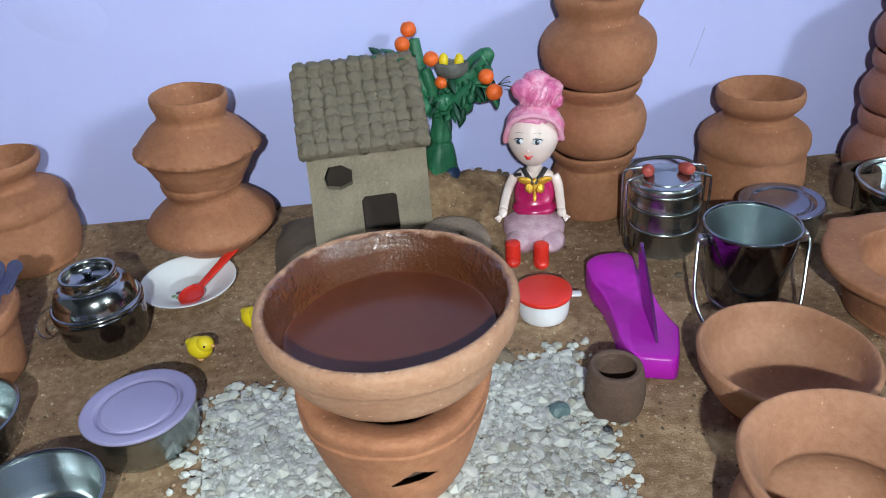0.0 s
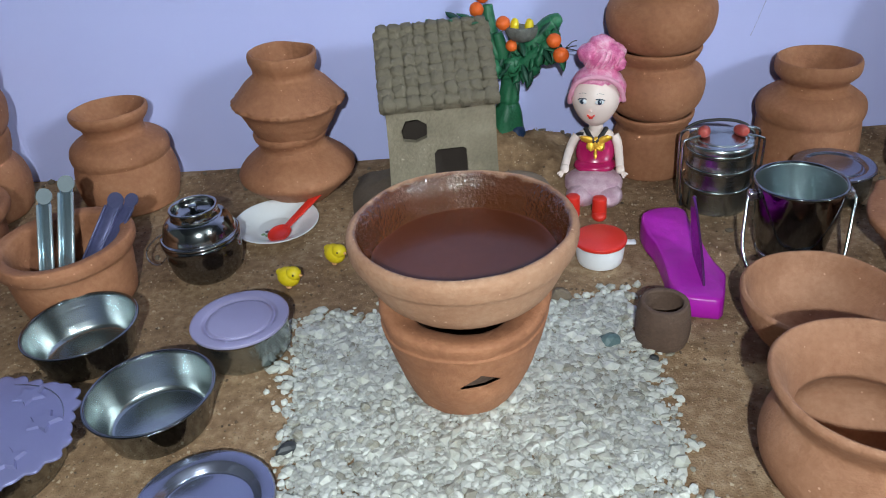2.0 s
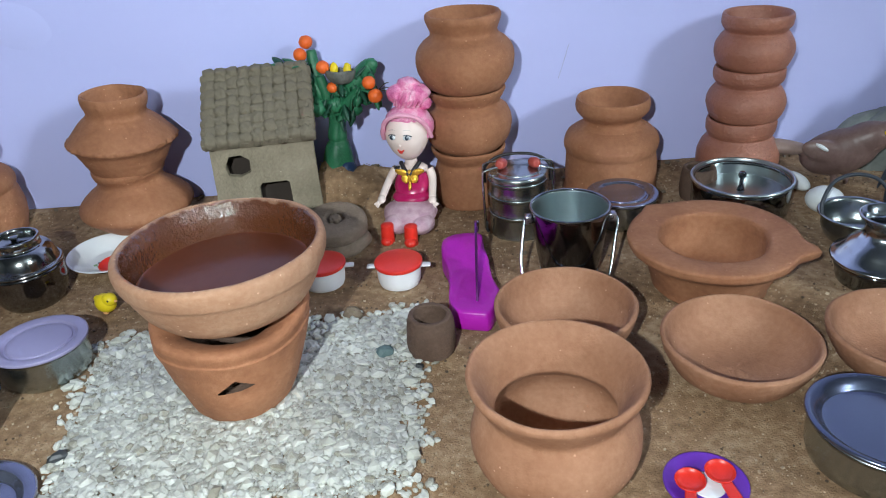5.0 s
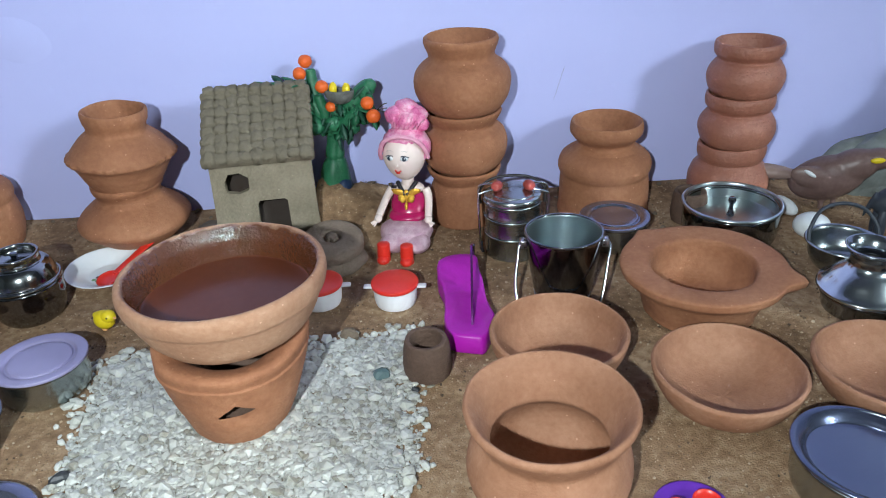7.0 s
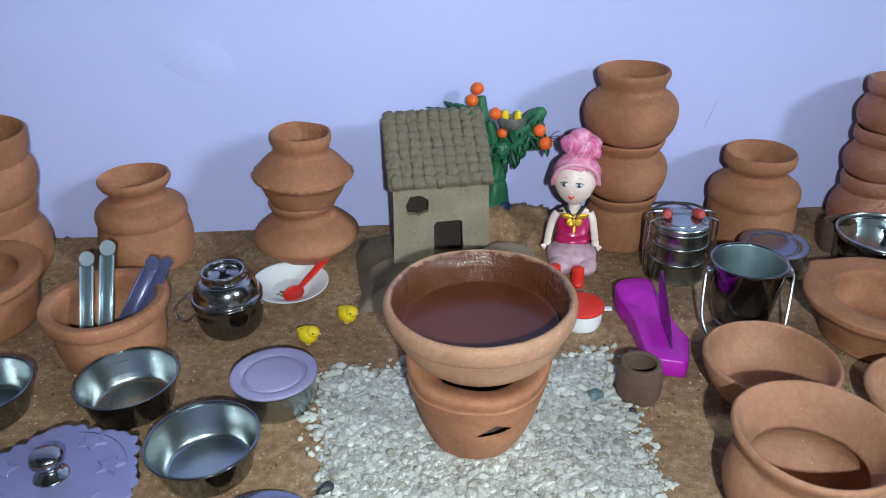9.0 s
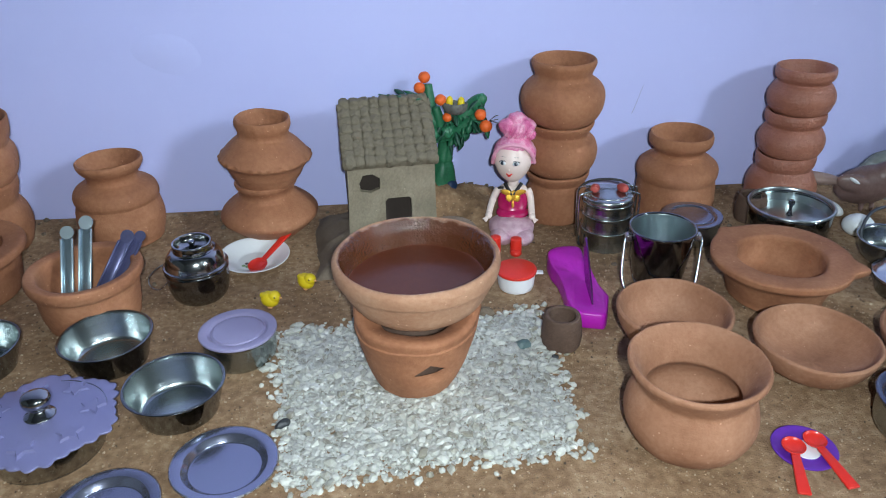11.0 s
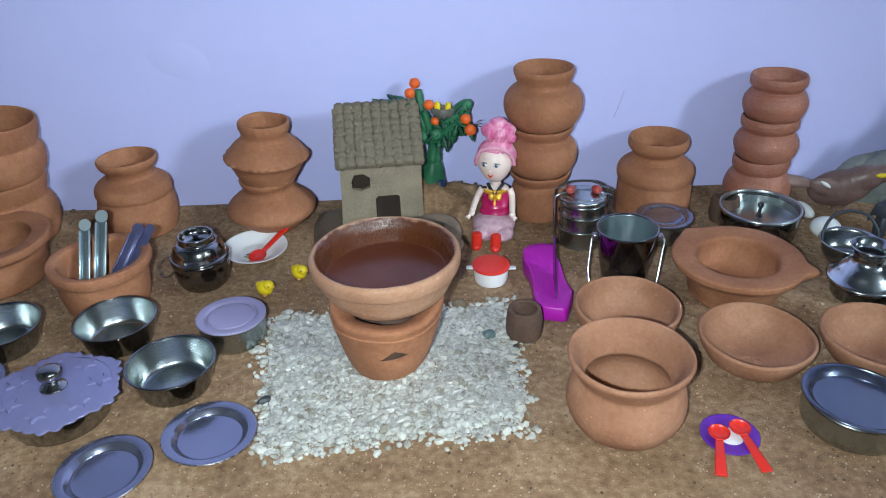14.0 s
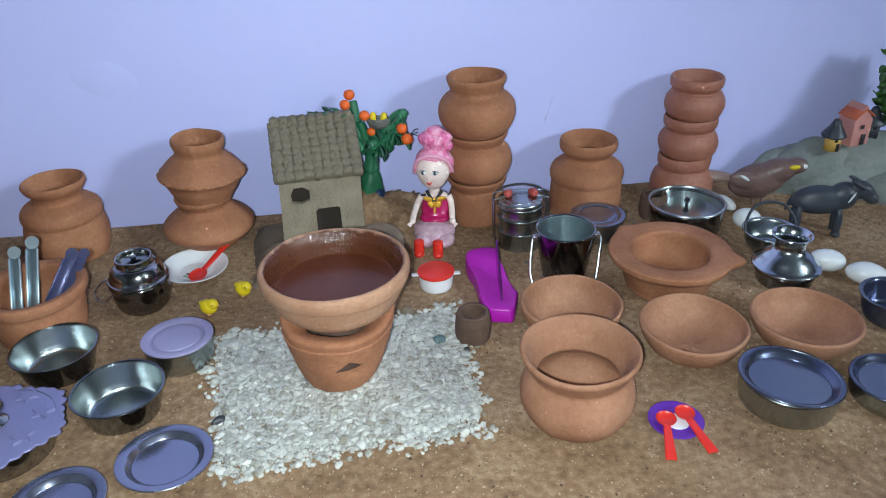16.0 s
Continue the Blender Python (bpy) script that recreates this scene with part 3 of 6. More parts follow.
def sand_clods():
    """Crumbs of dried sand, mostly along the foot of the wall."""
    rng = np.random.default_rng(31)
    rows = []
    for i in range(150):
        x = rng.uniform(-0.40, 0.42)
        y = wall_y(x) - 0.003 - (0.014 if i < 90 else 0.12) * rng.random() ** 1.4
        s = rng.uniform(0.0009, 0.0027)
        rows.append((x, y, ground_height(x, y) + 0.4 * s, s))
    ob = part("sand_clods", pebbles("sand_clods", np.array(rows), DARK_MUD, 9))
    tagged(ob, "small dark crumbs of dried sand along the wall", "sand crumbs", kind="stuff")


sand_clods()

# ---- clay pots ----
def clay(name, label, x, y, profile, material=None, z=0.0, wobble=0.0008, seed=0, group="", category="clay pot", rz=0, rx=0, ry=0, wave=None, steps=4, seg=72, rim=0.0):
    me = lathe(name, profile, material or TERRA, wobble=wobble, seed=seed, wave=wave, steps=steps, seg=seg)
    if not rim:
        return tagged(part(name, me, m=pose(x, y, z, rx, ry, rz)), label, category, group)
    t = root(name, label, category, pose(x, y, z, rx, ry, rz), group)
    split_rim(me, rim, t)
    return t


def split_rim(me, height, t):
    """Parts a turned pot at its neck into a body and a rim, keeping the smooth shading across the joint."""
    turned = [v.normal.copy() for v in me.vertices]
    spots = [v.co.copy() for v in me.vertices]
    for n in ("body", "rim"):
        keep = [p for p in me.polygons if (p.center.z > height) == (n == "rim")]
        used = sorted({k for p in keep for k in p.vertices})
        at = {k: i for i, k in enumerate(used)}
        piece = mesh_of(n, [spots[k] for k in used], [tuple(at[k] for k in p.vertices) for p in keep], me.materials[0])
        for extra in list(me.materials)[1:]:
            piece.materials.append(extra)
        for f, p in zip(piece.polygons, keep):
            f.material_index = p.material_index
        piece.normals_split_custom_set_from_vertices([turned[k] for k in used])
        part(n, piece, t)



clay("clay_pot", "terracotta pot with a stepped shoulder and narrow neck on sand", -0.2540, 0.3815,
     [(0, 0), (0.025, 0), (0.0285, 0.004), (0.0308, 0.011), (0.0314, 0.019), (0.0303, 0.027), (0.0291, 0.0318), (0.0293, 0.0332), (0.03, 0.0352), (0.0299, 0.0385), (0.028, 0.0428), (0.0228, 0.0462), (0.0188, 0.0482), (0.0178, 0.0505), (0.0188, 0.054), (0.0216, 0.0575), (0.0231, 0.0605), (0.0231, 0.0628), (0.022, 0.064), (0.0206, 0.0622), (0.0178, 0.056), (0.0162, 0.051), (0.02, 0.046), (0.027, 0.036), (0.028, 0.022), (0.024, 0.005), (0, 0.004)], seed=1, rim=0.0482)

clay("clay_pot", "squat terracotta pot carrying another pot on its rim", -0.1407, 0.3809,
     [(0, 0), (.0130, 0), (.0170, .0022), (.0270, .0105), (.0330, .0158), (.0354, .0186), (.0357, .0212), (.0346, .0240), (.0318, .0274), (.0272, .0312), (.0228, .0342), (.0204, .0366), (.0198, .0388), (.0206, .0412), (.0220, .0435), (.0223, .0458), (.0214, .0470), (.0200, .0462), (.0184, .040), (.024, .0325), (.031, .0235), (.026, .0150), (.014, .006), (0, .004)], seed=2, wobble=0.0014, rim=0.0388)


def notched(a, r, z):
    """The pinched ridge round the widest part."""
    return (0.0007 * math.sin(a * 29 + 2 * math.sin(a * 5)) + 0.0008 * noise.noise(Vector((math.cos(a) * 7, math.sin(a) * 7, z * 400)))) * math.exp(-((z - 0.0322) / 0.0016) ** 2)


clay("clay_pot", "terracotta pot with a pinched ridge, stacked on a squat pot", -0.1402, 0.3798,
     [(0, .008), (.014, .008), (.0185, .0108), (.0213, .0136), (.0240, .0180), (.0266, .0232), (.0290, .0278), (.0311, .0300), (.0325, .0314), (.0325, .0332), (.0310, .0347), (.0286, .0376), (.0244, .0424), (.0208, .0456), (.0183, .0476), (.0176, .0495), (.0180, .0520), (.0192, .0550), (.0196, .0580), (.0193, .0602), (.0183, .0610), (.0168, .0590), (.0156, .054), (.0152, .0490), (.022, .042), (.028, .032), (.022, .016), (0, .012)], z=0.0335, seed=3, wobble=0.0012, wave=notched, ry=4, seg=168, rim=0.048)

SX, SY = 0.0783, 0.4095
clay("clay_pot", "terracotta pot at the foot of a tall stack of three", SX - .0008, SY, [(0, 0), (.0195, 0), (.0226, .005), (.0236, .013), (.0230, .022), (.0212, .0285), (.0207, .0305), (.0213, .0322), (.0228, .0345), (.0240, .0372), (.0242, .0390), (.0228, .0396), (.0208, .0370), (.0196, .031), (.021, .012), (0, .004)], seed=4, group="tall stack of pots", rim=0.0305)
clay("clay_pot", "round terracotta pot in the middle of a tall stack", SX, SY, [(0, .008), (.0165, .008), (.0212, .0102), (.0246, .0135), (.0270, .0180), (.0284, .0245), (.0280, .0300), (.0258, .0352), (.0222, .0382), (.0208, .0398), (.0212, .0416), (.0228, .0440), (.0243, .0468), (.0246, .0486), (.0232, .0492), (.0212, .0466), (.0200, .040), (.0245, .030), (.018, .012), (0, .010)], z=.0290, seed=5, group="tall stack of pots", rim=0.0398)
clay("clay_pot", "terracotta pot with flared rim on top of a tall stack", SX, SY, [(0, .0065), (.0165, .0065), (.0222, .0085), (.0262, .0125), (.0292, .0178), (.0308, .0240), (.0310, .0282), (.0298, .0330), (.0262, .0376), (.0222, .0404), (.0209, .0424), (.0209, .0446), (.0220, .0474), (.0232, .0504), (.0234, .0524), (.0228, .0540), (.0214, .0542), (.0200, .0510), (.0186, .0425), (.0255, .034), (.028, .025), (.020, .012), (0, .010)], z=.0700, seed=6, group="tall stack of pots", rim=0.0424)

clay("clay_pot", "terracotta pot with ridged shoulder and flared neck", 0.1726, 0.4205,
     [(0, 0), (.0285, 0), (.0302, .003), (.0304, .012), (.0301, .021), (.0297, .0272), (.0306, .0298), (.0312, .0322), (.0311, .0352), (.0292, .0396), (.0240, .0436), (.0196, .0458), (.0186, .0478), (.0190, .0502), (.0214, .0528), (.0234, .0555), (.0240, .0590), (.0236, .0622), (.0225, .0634), (.0206, .0605), (.0180, .0520), (.0172, .0485), (.024, .042), (.028, .028), (.026, .005), (0, .004)], seed=7, rim=0.047)

RX, RY = 0.2607, 0.4306
clay("clay_pot", "reddish terracotta pot at the bottom of a slim stack", RX - .0015, RY - .001, [(0, 0), (.0215, 0), (.0250, .005), (.0267, .0125), (.0264, .0190), (.0242, .0252), (.0211, .0290), (.0203, .0305), (.0203, .0313), (.0211, .0328), (.0220, .0355), (.0222, .0398), (.0215, .0422), (.0203, .0427), (.0192, .0410), (.0180, .034), (.022, .022), (0, .004)], TERRA_RED, seed=8, group="slim stack of pots", steps=5, rim=0.0309)
clay("clay_pot", "reddish terracotta pot in the middle of a slim stack", RX, RY, [(0, .005), (.0165, .005), (.0196, .0066), (.0224, .0094), (.0242, .0140), (.0247, .0185), (.0236, .0232), (.0210, .0274), (.0194, .0290), (.0192, .0300), (.0200, .0315), (.0214, .0336), (.0219, .0372), (.0215, .0402), (.0204, .0412), (.0192, .0395), (.0175, .032), (.0205, .020), (0, .008)], TERRA_RED, z=.0350, seed=9, group="slim stack of pots", steps=5, rim=0.0296)
clay("clay_pot", "reddish terracotta pot on top of a slim stack", RX + .0015, RY + .001, [(0, .0055), (.0155, .0055), (.0188, .0072), (.0218, .0102), (.0237, .0150), (.0242, .0190), (.0234, .0236), (.0208, .0280), (.0190, .0298), (.0188, .0308), (.0196, .0322), (.0212, .0342), (.0218, .0376), (.0214, .0405), (.0202, .0414), (.0186, .0395), (.0165, .031), (.0205, .019), (0, .008)], TERRA_RED, z=.0680, seed=10, group="slim stack of pots", steps=5, rim=0.0303)

clay("clay_pot", "wide terracotta pot below a collared pot", -0.3505, 0.362, [(0, 0), (.026, 0), (.0325, .008), (.0352, .020), (.0345, .028), (.0318, .0345), (.0300, .0372), (.0300, .0392), (.0312, .0430), (.0325, .0500), (.0326, .0535), (.0314, .0548), (.0292, .052), (.0280, .041), (.0335, .024), (.026, .005), (0, .004)], seed=11, group="broad stack of pots", rim=0.0382)
clay("clay_pot", "broad terracotta pot with a tall collar on another pot", -0.3497, 0.362, [(0, .000), (.021, .000), (.0290, .003), (.0332, .0090), (.0350, .0165), (.0352, .0220), (.0340, .0270), (.0318, .0304), (.0310, .0318), (.0312, .0332), (.0322, .0362), (.0330, .0420), (.0331, .0490), (.0322, .0508), (.0308, .0495), (.0296, .044), (.0288, .032), (.0325, .020), (.025, .006), (0, .004)], z=.0525, seed=12, ry=6, group="broad stack of pots", rim=0.0325)

clay("clay_bowl", "large terracotta bowl with a broad flat rim", -0.330, 0.297, [(0, 0), (.030, 0), (.0355, .006), (.0385, .020), (.0395, .0265), (.0440, .0300), (.0450, .0335), (.0430, .0362), (.0330, .0350), (.0308, .0325), (.0318, .020), (.028, .006), (0, .004)], seed=13, category="clay bowl", rim=0.027)
clay("clay_crock", "terracotta crock with a thick rim holding steel ladles", -0.230, 0.270, [(0, 0), (.024, 0), (.0282, .006), (.0302, .018), (.0310, .027), (.0335, .0290), (.0347, .0325), (.0343, .0358), (.0330, .0370), (.0288, .0364), (.0272, .0345), (.0268, .028), (.0268, .018), (.023, .006), (0, .004)], seed=14, category="clay crock", rim=0.0275)

clay("clay_bowl", "terracotta bowl with smooth sloping sides on sand", 0.1240, 0.2345, [(0, 0), (.015, 0), (.0185, .0015), (.0260, .009), (.0308, .018), (.0326, .0245), (.0325, .0262), (.0310, .0268), (.0295, .024), (.0270, .0165), (.0210, .0085), (.012, .0045), (0, .004)], TERRA_PALE, seed=15, group="open clay bowls", category="clay bowl")
clay("clay_bowl", "shallow terracotta bowl with thin rim on sand", 0.196, 0.212, [(0, 0), (.015, 0), (.0190, .0015), (.0268, .007), (.0315, .0145), (.0332, .0195), (.0330, .0210), (.0316, .0215), (.0302, .019), (.0275, .0130), (.0210, .0072), (.012, .0042), (0, .004)], TERRA_PALE, seed=16, group="open clay bowls", category="clay bowl")
clay("clay_bowl", "shallow terracotta bowl beside the steel pot", 0.267, 0.213, [(0, 0), (.015, 0), (.0190, .0015), (.0268, .007), (.0315, .0150), (.0330, .0200), (.0328, .0215), (.0314, .0220), (.0300, .0195), (.0275, .0135), (.0210, .0075), (.012, .0042), (0, .004)], TERRA_PALE, seed=17, group="open clay bowls", category="clay bowl")
clay("clay_pot", "big terracotta cooking pot with wide flared rim", 0.113, 0.1585, [(0, 0), (.020, 0), (.0265, .004), (.0308, .012), (.0318, .0195), (.0298, .0275), (.0272, .0330), (.0280, .0365), (.0310, .0415), (.0326, .0445), (.0325, .0465), (.0308, .0470), (.0268, .0415), (.0232, .0320), (.0226, .0285), (.0260, .024), (.0280, .015), (.022, .005), (0, .004)], TERRA_PALE, seed=18, rim=0.033)


def spouted_bowl():
    me = lathe("clay_bowl", [(0, 0), (.026, 0), (.0295, .004), (.0330, .014), (.0362, .0200), (.0415, .0235), (.0428, .0265), (.0415, .0290), (.0300, .0285), (.0268, .0265), (.0262, .018), (.021, .007), (0, .005)], TERRA, wobble=0.0009, seed=19)
    for v in me.vertices:
        for ang, far in ((-24, 0.008), (124, 0.004)):
            a = math.atan2(v.co.y, v.co.x) - radians(ang)
            a = (a + math.pi) % (2 * math.pi) - math.pi
            r = math.hypot(v.co.x, v.co.y)
            k = math.exp(-(a / 0.14) ** 2) * max(0.0, (r - 0.030) / 0.0125)
            v.co.x *= 1 + far * k / max(r, 1e-4)
            v.co.y *= 1 + far * k / max(r, 1e-4)
    ob = part("clay_bowl", me, m=pose(0.205, 0.290, 0))
    tagged(ob, "broad-rimmed terracotta bowl with a small pouring lip", "clay bowl")


spouted_bowl()


def small_cup(x, y, label, h=0.0205):
    k = h / 0.0205
    return clay("clay_cup", label, x, y, [(0, 0), (.0095, 0), (.0112, .002 * k), (.0118, .008 * k), (.0112, .0155 * k), (.0105, .0192 * k), (.0099, .0206 * k), (.0086, .0206 * k), (.0077, .0192 * k), (.0074, .008 * k), (0, .004 * k)], BROWN_CLAY, wobble=.0004, seed=int(x * 900), category="clay cup")


small_cup(0.061, 0.237, "small dark brown clay cup with thick lip on sand")
small_cup(0.226, 0.398, "dark brown clay cup beside the lidded steel pan", 0.021)


# ---- stove with the cooking bowl ----
def stove():
    me = lathe("clay_stove", [(0, .000), (.0195, 0), (.0212, .0008), (.0240, .0060), (.0278, .0160), (.0307, .0265), (.0324, .0338), (.0331, .0372), (.0333, .0386), (.0328, .0396), (.0330, .0412), (.0336, .0440), (.0334, .0462), (.0322, .0476), (.0300, .0480), (.0262, .0468), (.0225, .0448), (.0208, .0420), (.0212, .034), (.0205, .022), (.0175, .010), (.014, .004), (0, .003)], TERRA, seg=420, steps=9, wobble=.0009, seed=20)
    bm = bmesh.new()
    bm.from_mesh(me)
    gone = []
    for f in bm.faces:
        c = f.calc_center_median()
        a = math.atan2(c.x, -c.y)
        if math.hypot(c.x, c.y) < 0.012 or f.normal.x * c.x + f.normal.y * c.y < 0:
            continue
        s = (a - 0.27) * 0.030
        top = 0.0290 - 0.85 * max(0.0, -s) - 0.55 * max(0.0, s) + 0.0006 * noise.noise(Vector((s * 700, 3.3, 1.0)))
        low = 0.0224 + 0.06 * s + 0.0004 * noise.noise(Vector((s * 500, 8.3, 4.0))) + max(0.0, s - 0.002) * 0.30
        if -0.0085 < s < 0.0085 and low < c.z < top:
            gone.append(f)
    bmesh.ops.delete(bm, geom=gone, context='FACES')
    # Darker brown on the inner wall paints in the shade behind the vent.
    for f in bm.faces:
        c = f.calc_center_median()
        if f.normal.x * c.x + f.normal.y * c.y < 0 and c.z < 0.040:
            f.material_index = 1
    for v in {v for e in bm.edges if e.is_boundary for v in e.verts}:
        s = (math.atan2(v.co.x, -v.co.y) - 0.27) * 0.030
        if abs(s) < 0.012 and 0.015 < v.co.z < 0.032:
            top, low = 0.0290 - 0.85 * max(0.0, -s) - 0.55 * max(0.0, s), 0.0224 + 0.06 * s + max(0.0, s - 0.002) * 0.30
            near = top if abs(v.co.z - top) < abs(v.co.z - low) else low
            v.co.z += 0.8 * max(-0.0009, min(0.0009, near - v.co.z))
    for v in bm.verts:
        if v.co.z > 0.030:
            side = min(max((abs(math.atan2(v.co.x, -v.co.y)) - 0.75) / 1.0, 0.0), 1.0)
            v.co.z += (0.0052 * side * side * (3 - 2 * side) - 0.0042) * (v.co.z - 0.030) / 0.018
        v.co.x += 0.0024 * v.co.z / 0.050
        v.co.y += 0.0012 * v.co.z / 0.050
        # the broken clay below the vent
        a = math.atan2(v.co.x, -v.co.y) - 0.42
        v.co.y += 0.0009 * math.exp(-(a / 0.20) ** 2 - ((v.co.z - 0.0195) / 0.0030) ** 2)
    bmesh.ops.recalc_face_normals(bm, faces=bm.faces)
    bm.to_mesh(me)
    bm.free()
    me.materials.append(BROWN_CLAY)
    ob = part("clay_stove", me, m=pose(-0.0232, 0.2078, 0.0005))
    tagged(ob, "tapered terracotta stove with a broken triangular vent, on gravel", "clay stove")


stove()
BX, BY, BZ = -0.0205, 0.2122, 0.0445
clay("cooking_bowl", "terracotta bowl full of brown syrup set on the stove", BX, BY, [(0, 0), (.018, 0), (.0240, .0012), (.0290, .0034), (.0332, .0066), (.0366, .0112), (.0394, .0172), (.0409, .0206), (.0416, .0219), (.0427, .0234), (.0435, .0265), (.0436, .0296), (.0429, .0314), (.0414, .0322), (.0399, .0313), (.0384, .0284), (.0371, .0254), (.0363, .0212), (.0357, .0172), (.0335, .0105), (.026, .0050), (0, .004)], TERRA_ASH, z=BZ, wobble=.0009, seed=21, steps=9, seg=180, category="clay bowl")
pot = bpy.data.objects["cooking_bowl"].data
pot.materials.append(STAINED)
for f in pot.polygons:
    c = f.center
    if math.hypot(c.x, c.y) < 0.0425 and f.normal.dot(Vector((-c.x, -c.y, 0.02))) > 0 and c.z > 0.003:
        f.material_index = 1
syrup = part("syrup", lathe("syrup", [(0, 0), (.028, 0), (.0345, .0001), (.0358, .0004), (.0364, .0010)], BROWN_LIQUID, seg=96, steps=3, wobble=.0002), m=pose(BX, BY, BZ + 0.0168))
tagged(syrup, "dark brown glossy syrup in the clay bowl", "syrup")

# ---- steel ware ----
def wire_ring(name, r, wire, z, material=None, seg=64):
    """A rolled bead round a rim."""
    verts, faces = [], []
    for j in range(seg):
        a = 2 * math.pi * j / seg
        for i in range(8):
            b = 2 * math.pi * i / 8
            q = r + wire * math.cos(b)
            verts.append((q * math.cos(a), q * math.sin(a), z + wire * math.sin(b)))
    for j in range(seg):
        for i in range(8):
            k, l = (j + 1) % seg, (i + 1) % 8
            faces.append((j * 8 + i, k * 8 + i, k * 8 + l, j * 8 + l))
    return mesh_of(name, verts, faces, material or STEEL)


def steel_bowl(x, y, r, h, label, rx=0.0, ry=0.0, group="open steel bowls"):
    t = root("steel_bowl", label, "steel bowl", pose(x, y, 0.0004, rx, ry, 0), group)
    b = r * 0.76
    part("body", lathe("body", [(0, 0), (b - .002, 0), (b - .002, 0), (b + .0002, .0008), (b + .0012, .003), (r - .0012, h - .001), (r - .0012, h), (r - .0016, h), (r - .0018, h - .001), (b + .0004, .0034), (b - .002, .0014), (b - .002, .0014), (0, .0014)], STEEL_SOFT, steps=3), t)
    # Outer faces get the darker steel, painting in their dark reflections.
    pan = t.children[0].data
    pan.materials.append(STEEL)
    for f in pan.polygons:
        if f.normal.x * f.center.x + f.normal.y * f.center.y > 0 and f.normal.z < .5:
            f.material_index = 1
    part("rim", wire_ring("rim", r - .0006, .0006, h), t, "rolled bright rim")
    return t


steel_bowl(-0.147, 0.180, 0.0262, 0.0182, "open stainless steel bowl on sand beside the gravel")
steel_bowl(-0.201, 0.2235, 0.0262, 0.0182, "open stainless steel bowl in front of the crock")
steel_bowl(-0.2755, 0.2150, 0.0268, 0.0175, "open stainless steel bowl in front of the broad bowl")


def rimmed_bowl():
    t = root("steel_bowl", "stainless steel bowl with a broad grey rim", "steel bowl", pose(-0.2665, 0.1575, 0))
    part("body", lathe("body", [(0, 0), (.010, 0), (.0128, .0006), (.0165, .005), (.0190, .0135), (.0188, .0140), (.0180, .0130), (.0155, .005), (.0115, .0012), (0, .0012)], STEEL_SOFT, steps=4), t)
    part("rim", lathe("rim", [(.0186, .0132), (.0250, .0152), (.0262, .0150), (.0266, .0156), (.0260, .0164), (.0250, .0162), (.0190, .0146), (.0186, .0140)], GREY_LILAC, steps=3), t, "broad flat grey rim")


rimmed_bowl()


def lidded_bowl(x, y, r, h, lid_material, label, dish=0.0, tilt=0.0, turn=0.0, group="lidded steel bowls", lid_label="lilac pressed lid"):
    t = root("lidded_bowl", label, "lidded bowl", pose(x, y, 0.0003), group)
    part("body", lathe("body", [(0, 0), (r * .80, 0), (r * .80, 0), (r * .86, .0008), (r * .93, .004), (r * .95, h - .001), (r * .95, h), (r * .92, h), (r * .9, .004), (r * .8, .0014), (0, .0014)], STEEL_SOFT, steps=3), t)
    shape = [(r * .96, -.0006), (r * 1.0, .0), (r * 1.01, .0008), (r * .985, .0016), (r * .92, .0013), (r * .84, -.0002), (r * .77, -dish), (r * .70, -dish - .0004), (0, -dish - .0002), (0, -dish - .0010), (r * .72, -dish - .0012), (r * .93, -.0008)]
    lid = lathe("lid", shape, lid_material, steps=4) if dish else lathe("lid", [(r * .96, -.0006), (r * 1.0, .0), (r * 1.01, .0008), (r * .985, .0016), (r * .80, .0014 - dish * .5), (r * .74, .0004 - dish), (r * .70, -.0002 - dish), (r * .66, .0004 - dish), (r * .62, .0010 - dish), (0, .0012 - dish), (0, .0004 - dish), (r * .6, .0002 - dish), (r * .93, -.0008)], lid_material, steps=4)
    part("lid", lid, t, lid_label, pose(0, 0, h + .0004, tilt, turn, 0))
    return t


lidded_bowl(-0.126, 0.228, 0.0219, 0.0168, LILAC, "round steel bowl closed with a lilac lid beside the gravel", tilt=-1.5)
lidded_bowl(0.172, 0.3685, 0.0216, 0.0168, GREY_LILAC, "round steel bowl closed with a lilac lid behind the bucket")
lidded_bowl(0.2335, 0.1600, 0.0282, 0.0175, STEEL_BLUE, "steel bowl closed with a sunken blue-grey lid", dish=.0022, tilt=-2, turn=3, lid_label="sunken glossy blue-grey lid")
lidded_bowl(0.2925, 0.1580, 0.0232, 0.0125, STEEL_BLUE, "low steel bowl with a dark blue lid at the display's edge", dish=.0012, lid_label="dark blue grooved lid")


def metal_plate(x, y, r, label, rx=0.0, ry=0.0):
    t = root("metal_plate", label, "plate", pose(x, y, 0.0005, rx, ry, 0), "flat metal plates")
    part("dish", lathe("dish", [(0, 0), (r * .64, 0), (r * .70, .0006), (r * .80, .0028), (r * .84, .0034), (r * .98, .0036), (r, .0040), (r * .985, .0046), (r * .84, .0043), (r * .78, .0036), (r * .68, .0012), (r * .64, .0008), (0, .0008)], GREY_LILAC, steps=4), t)
    part("rim", wire_ring("rim", r - .0002, .0005, .0042, STEEL_DULL), t, "worn steel edge")


metal_plate(-0.1115, 0.1375, 0.0252, "greyish lilac metal plate lying on sand beside gravel", -1.5, 2)
metal_plate(-0.1575, 0.1090, 0.0244, "greyish lilac metal plate with worn bright edge", 1, -1)


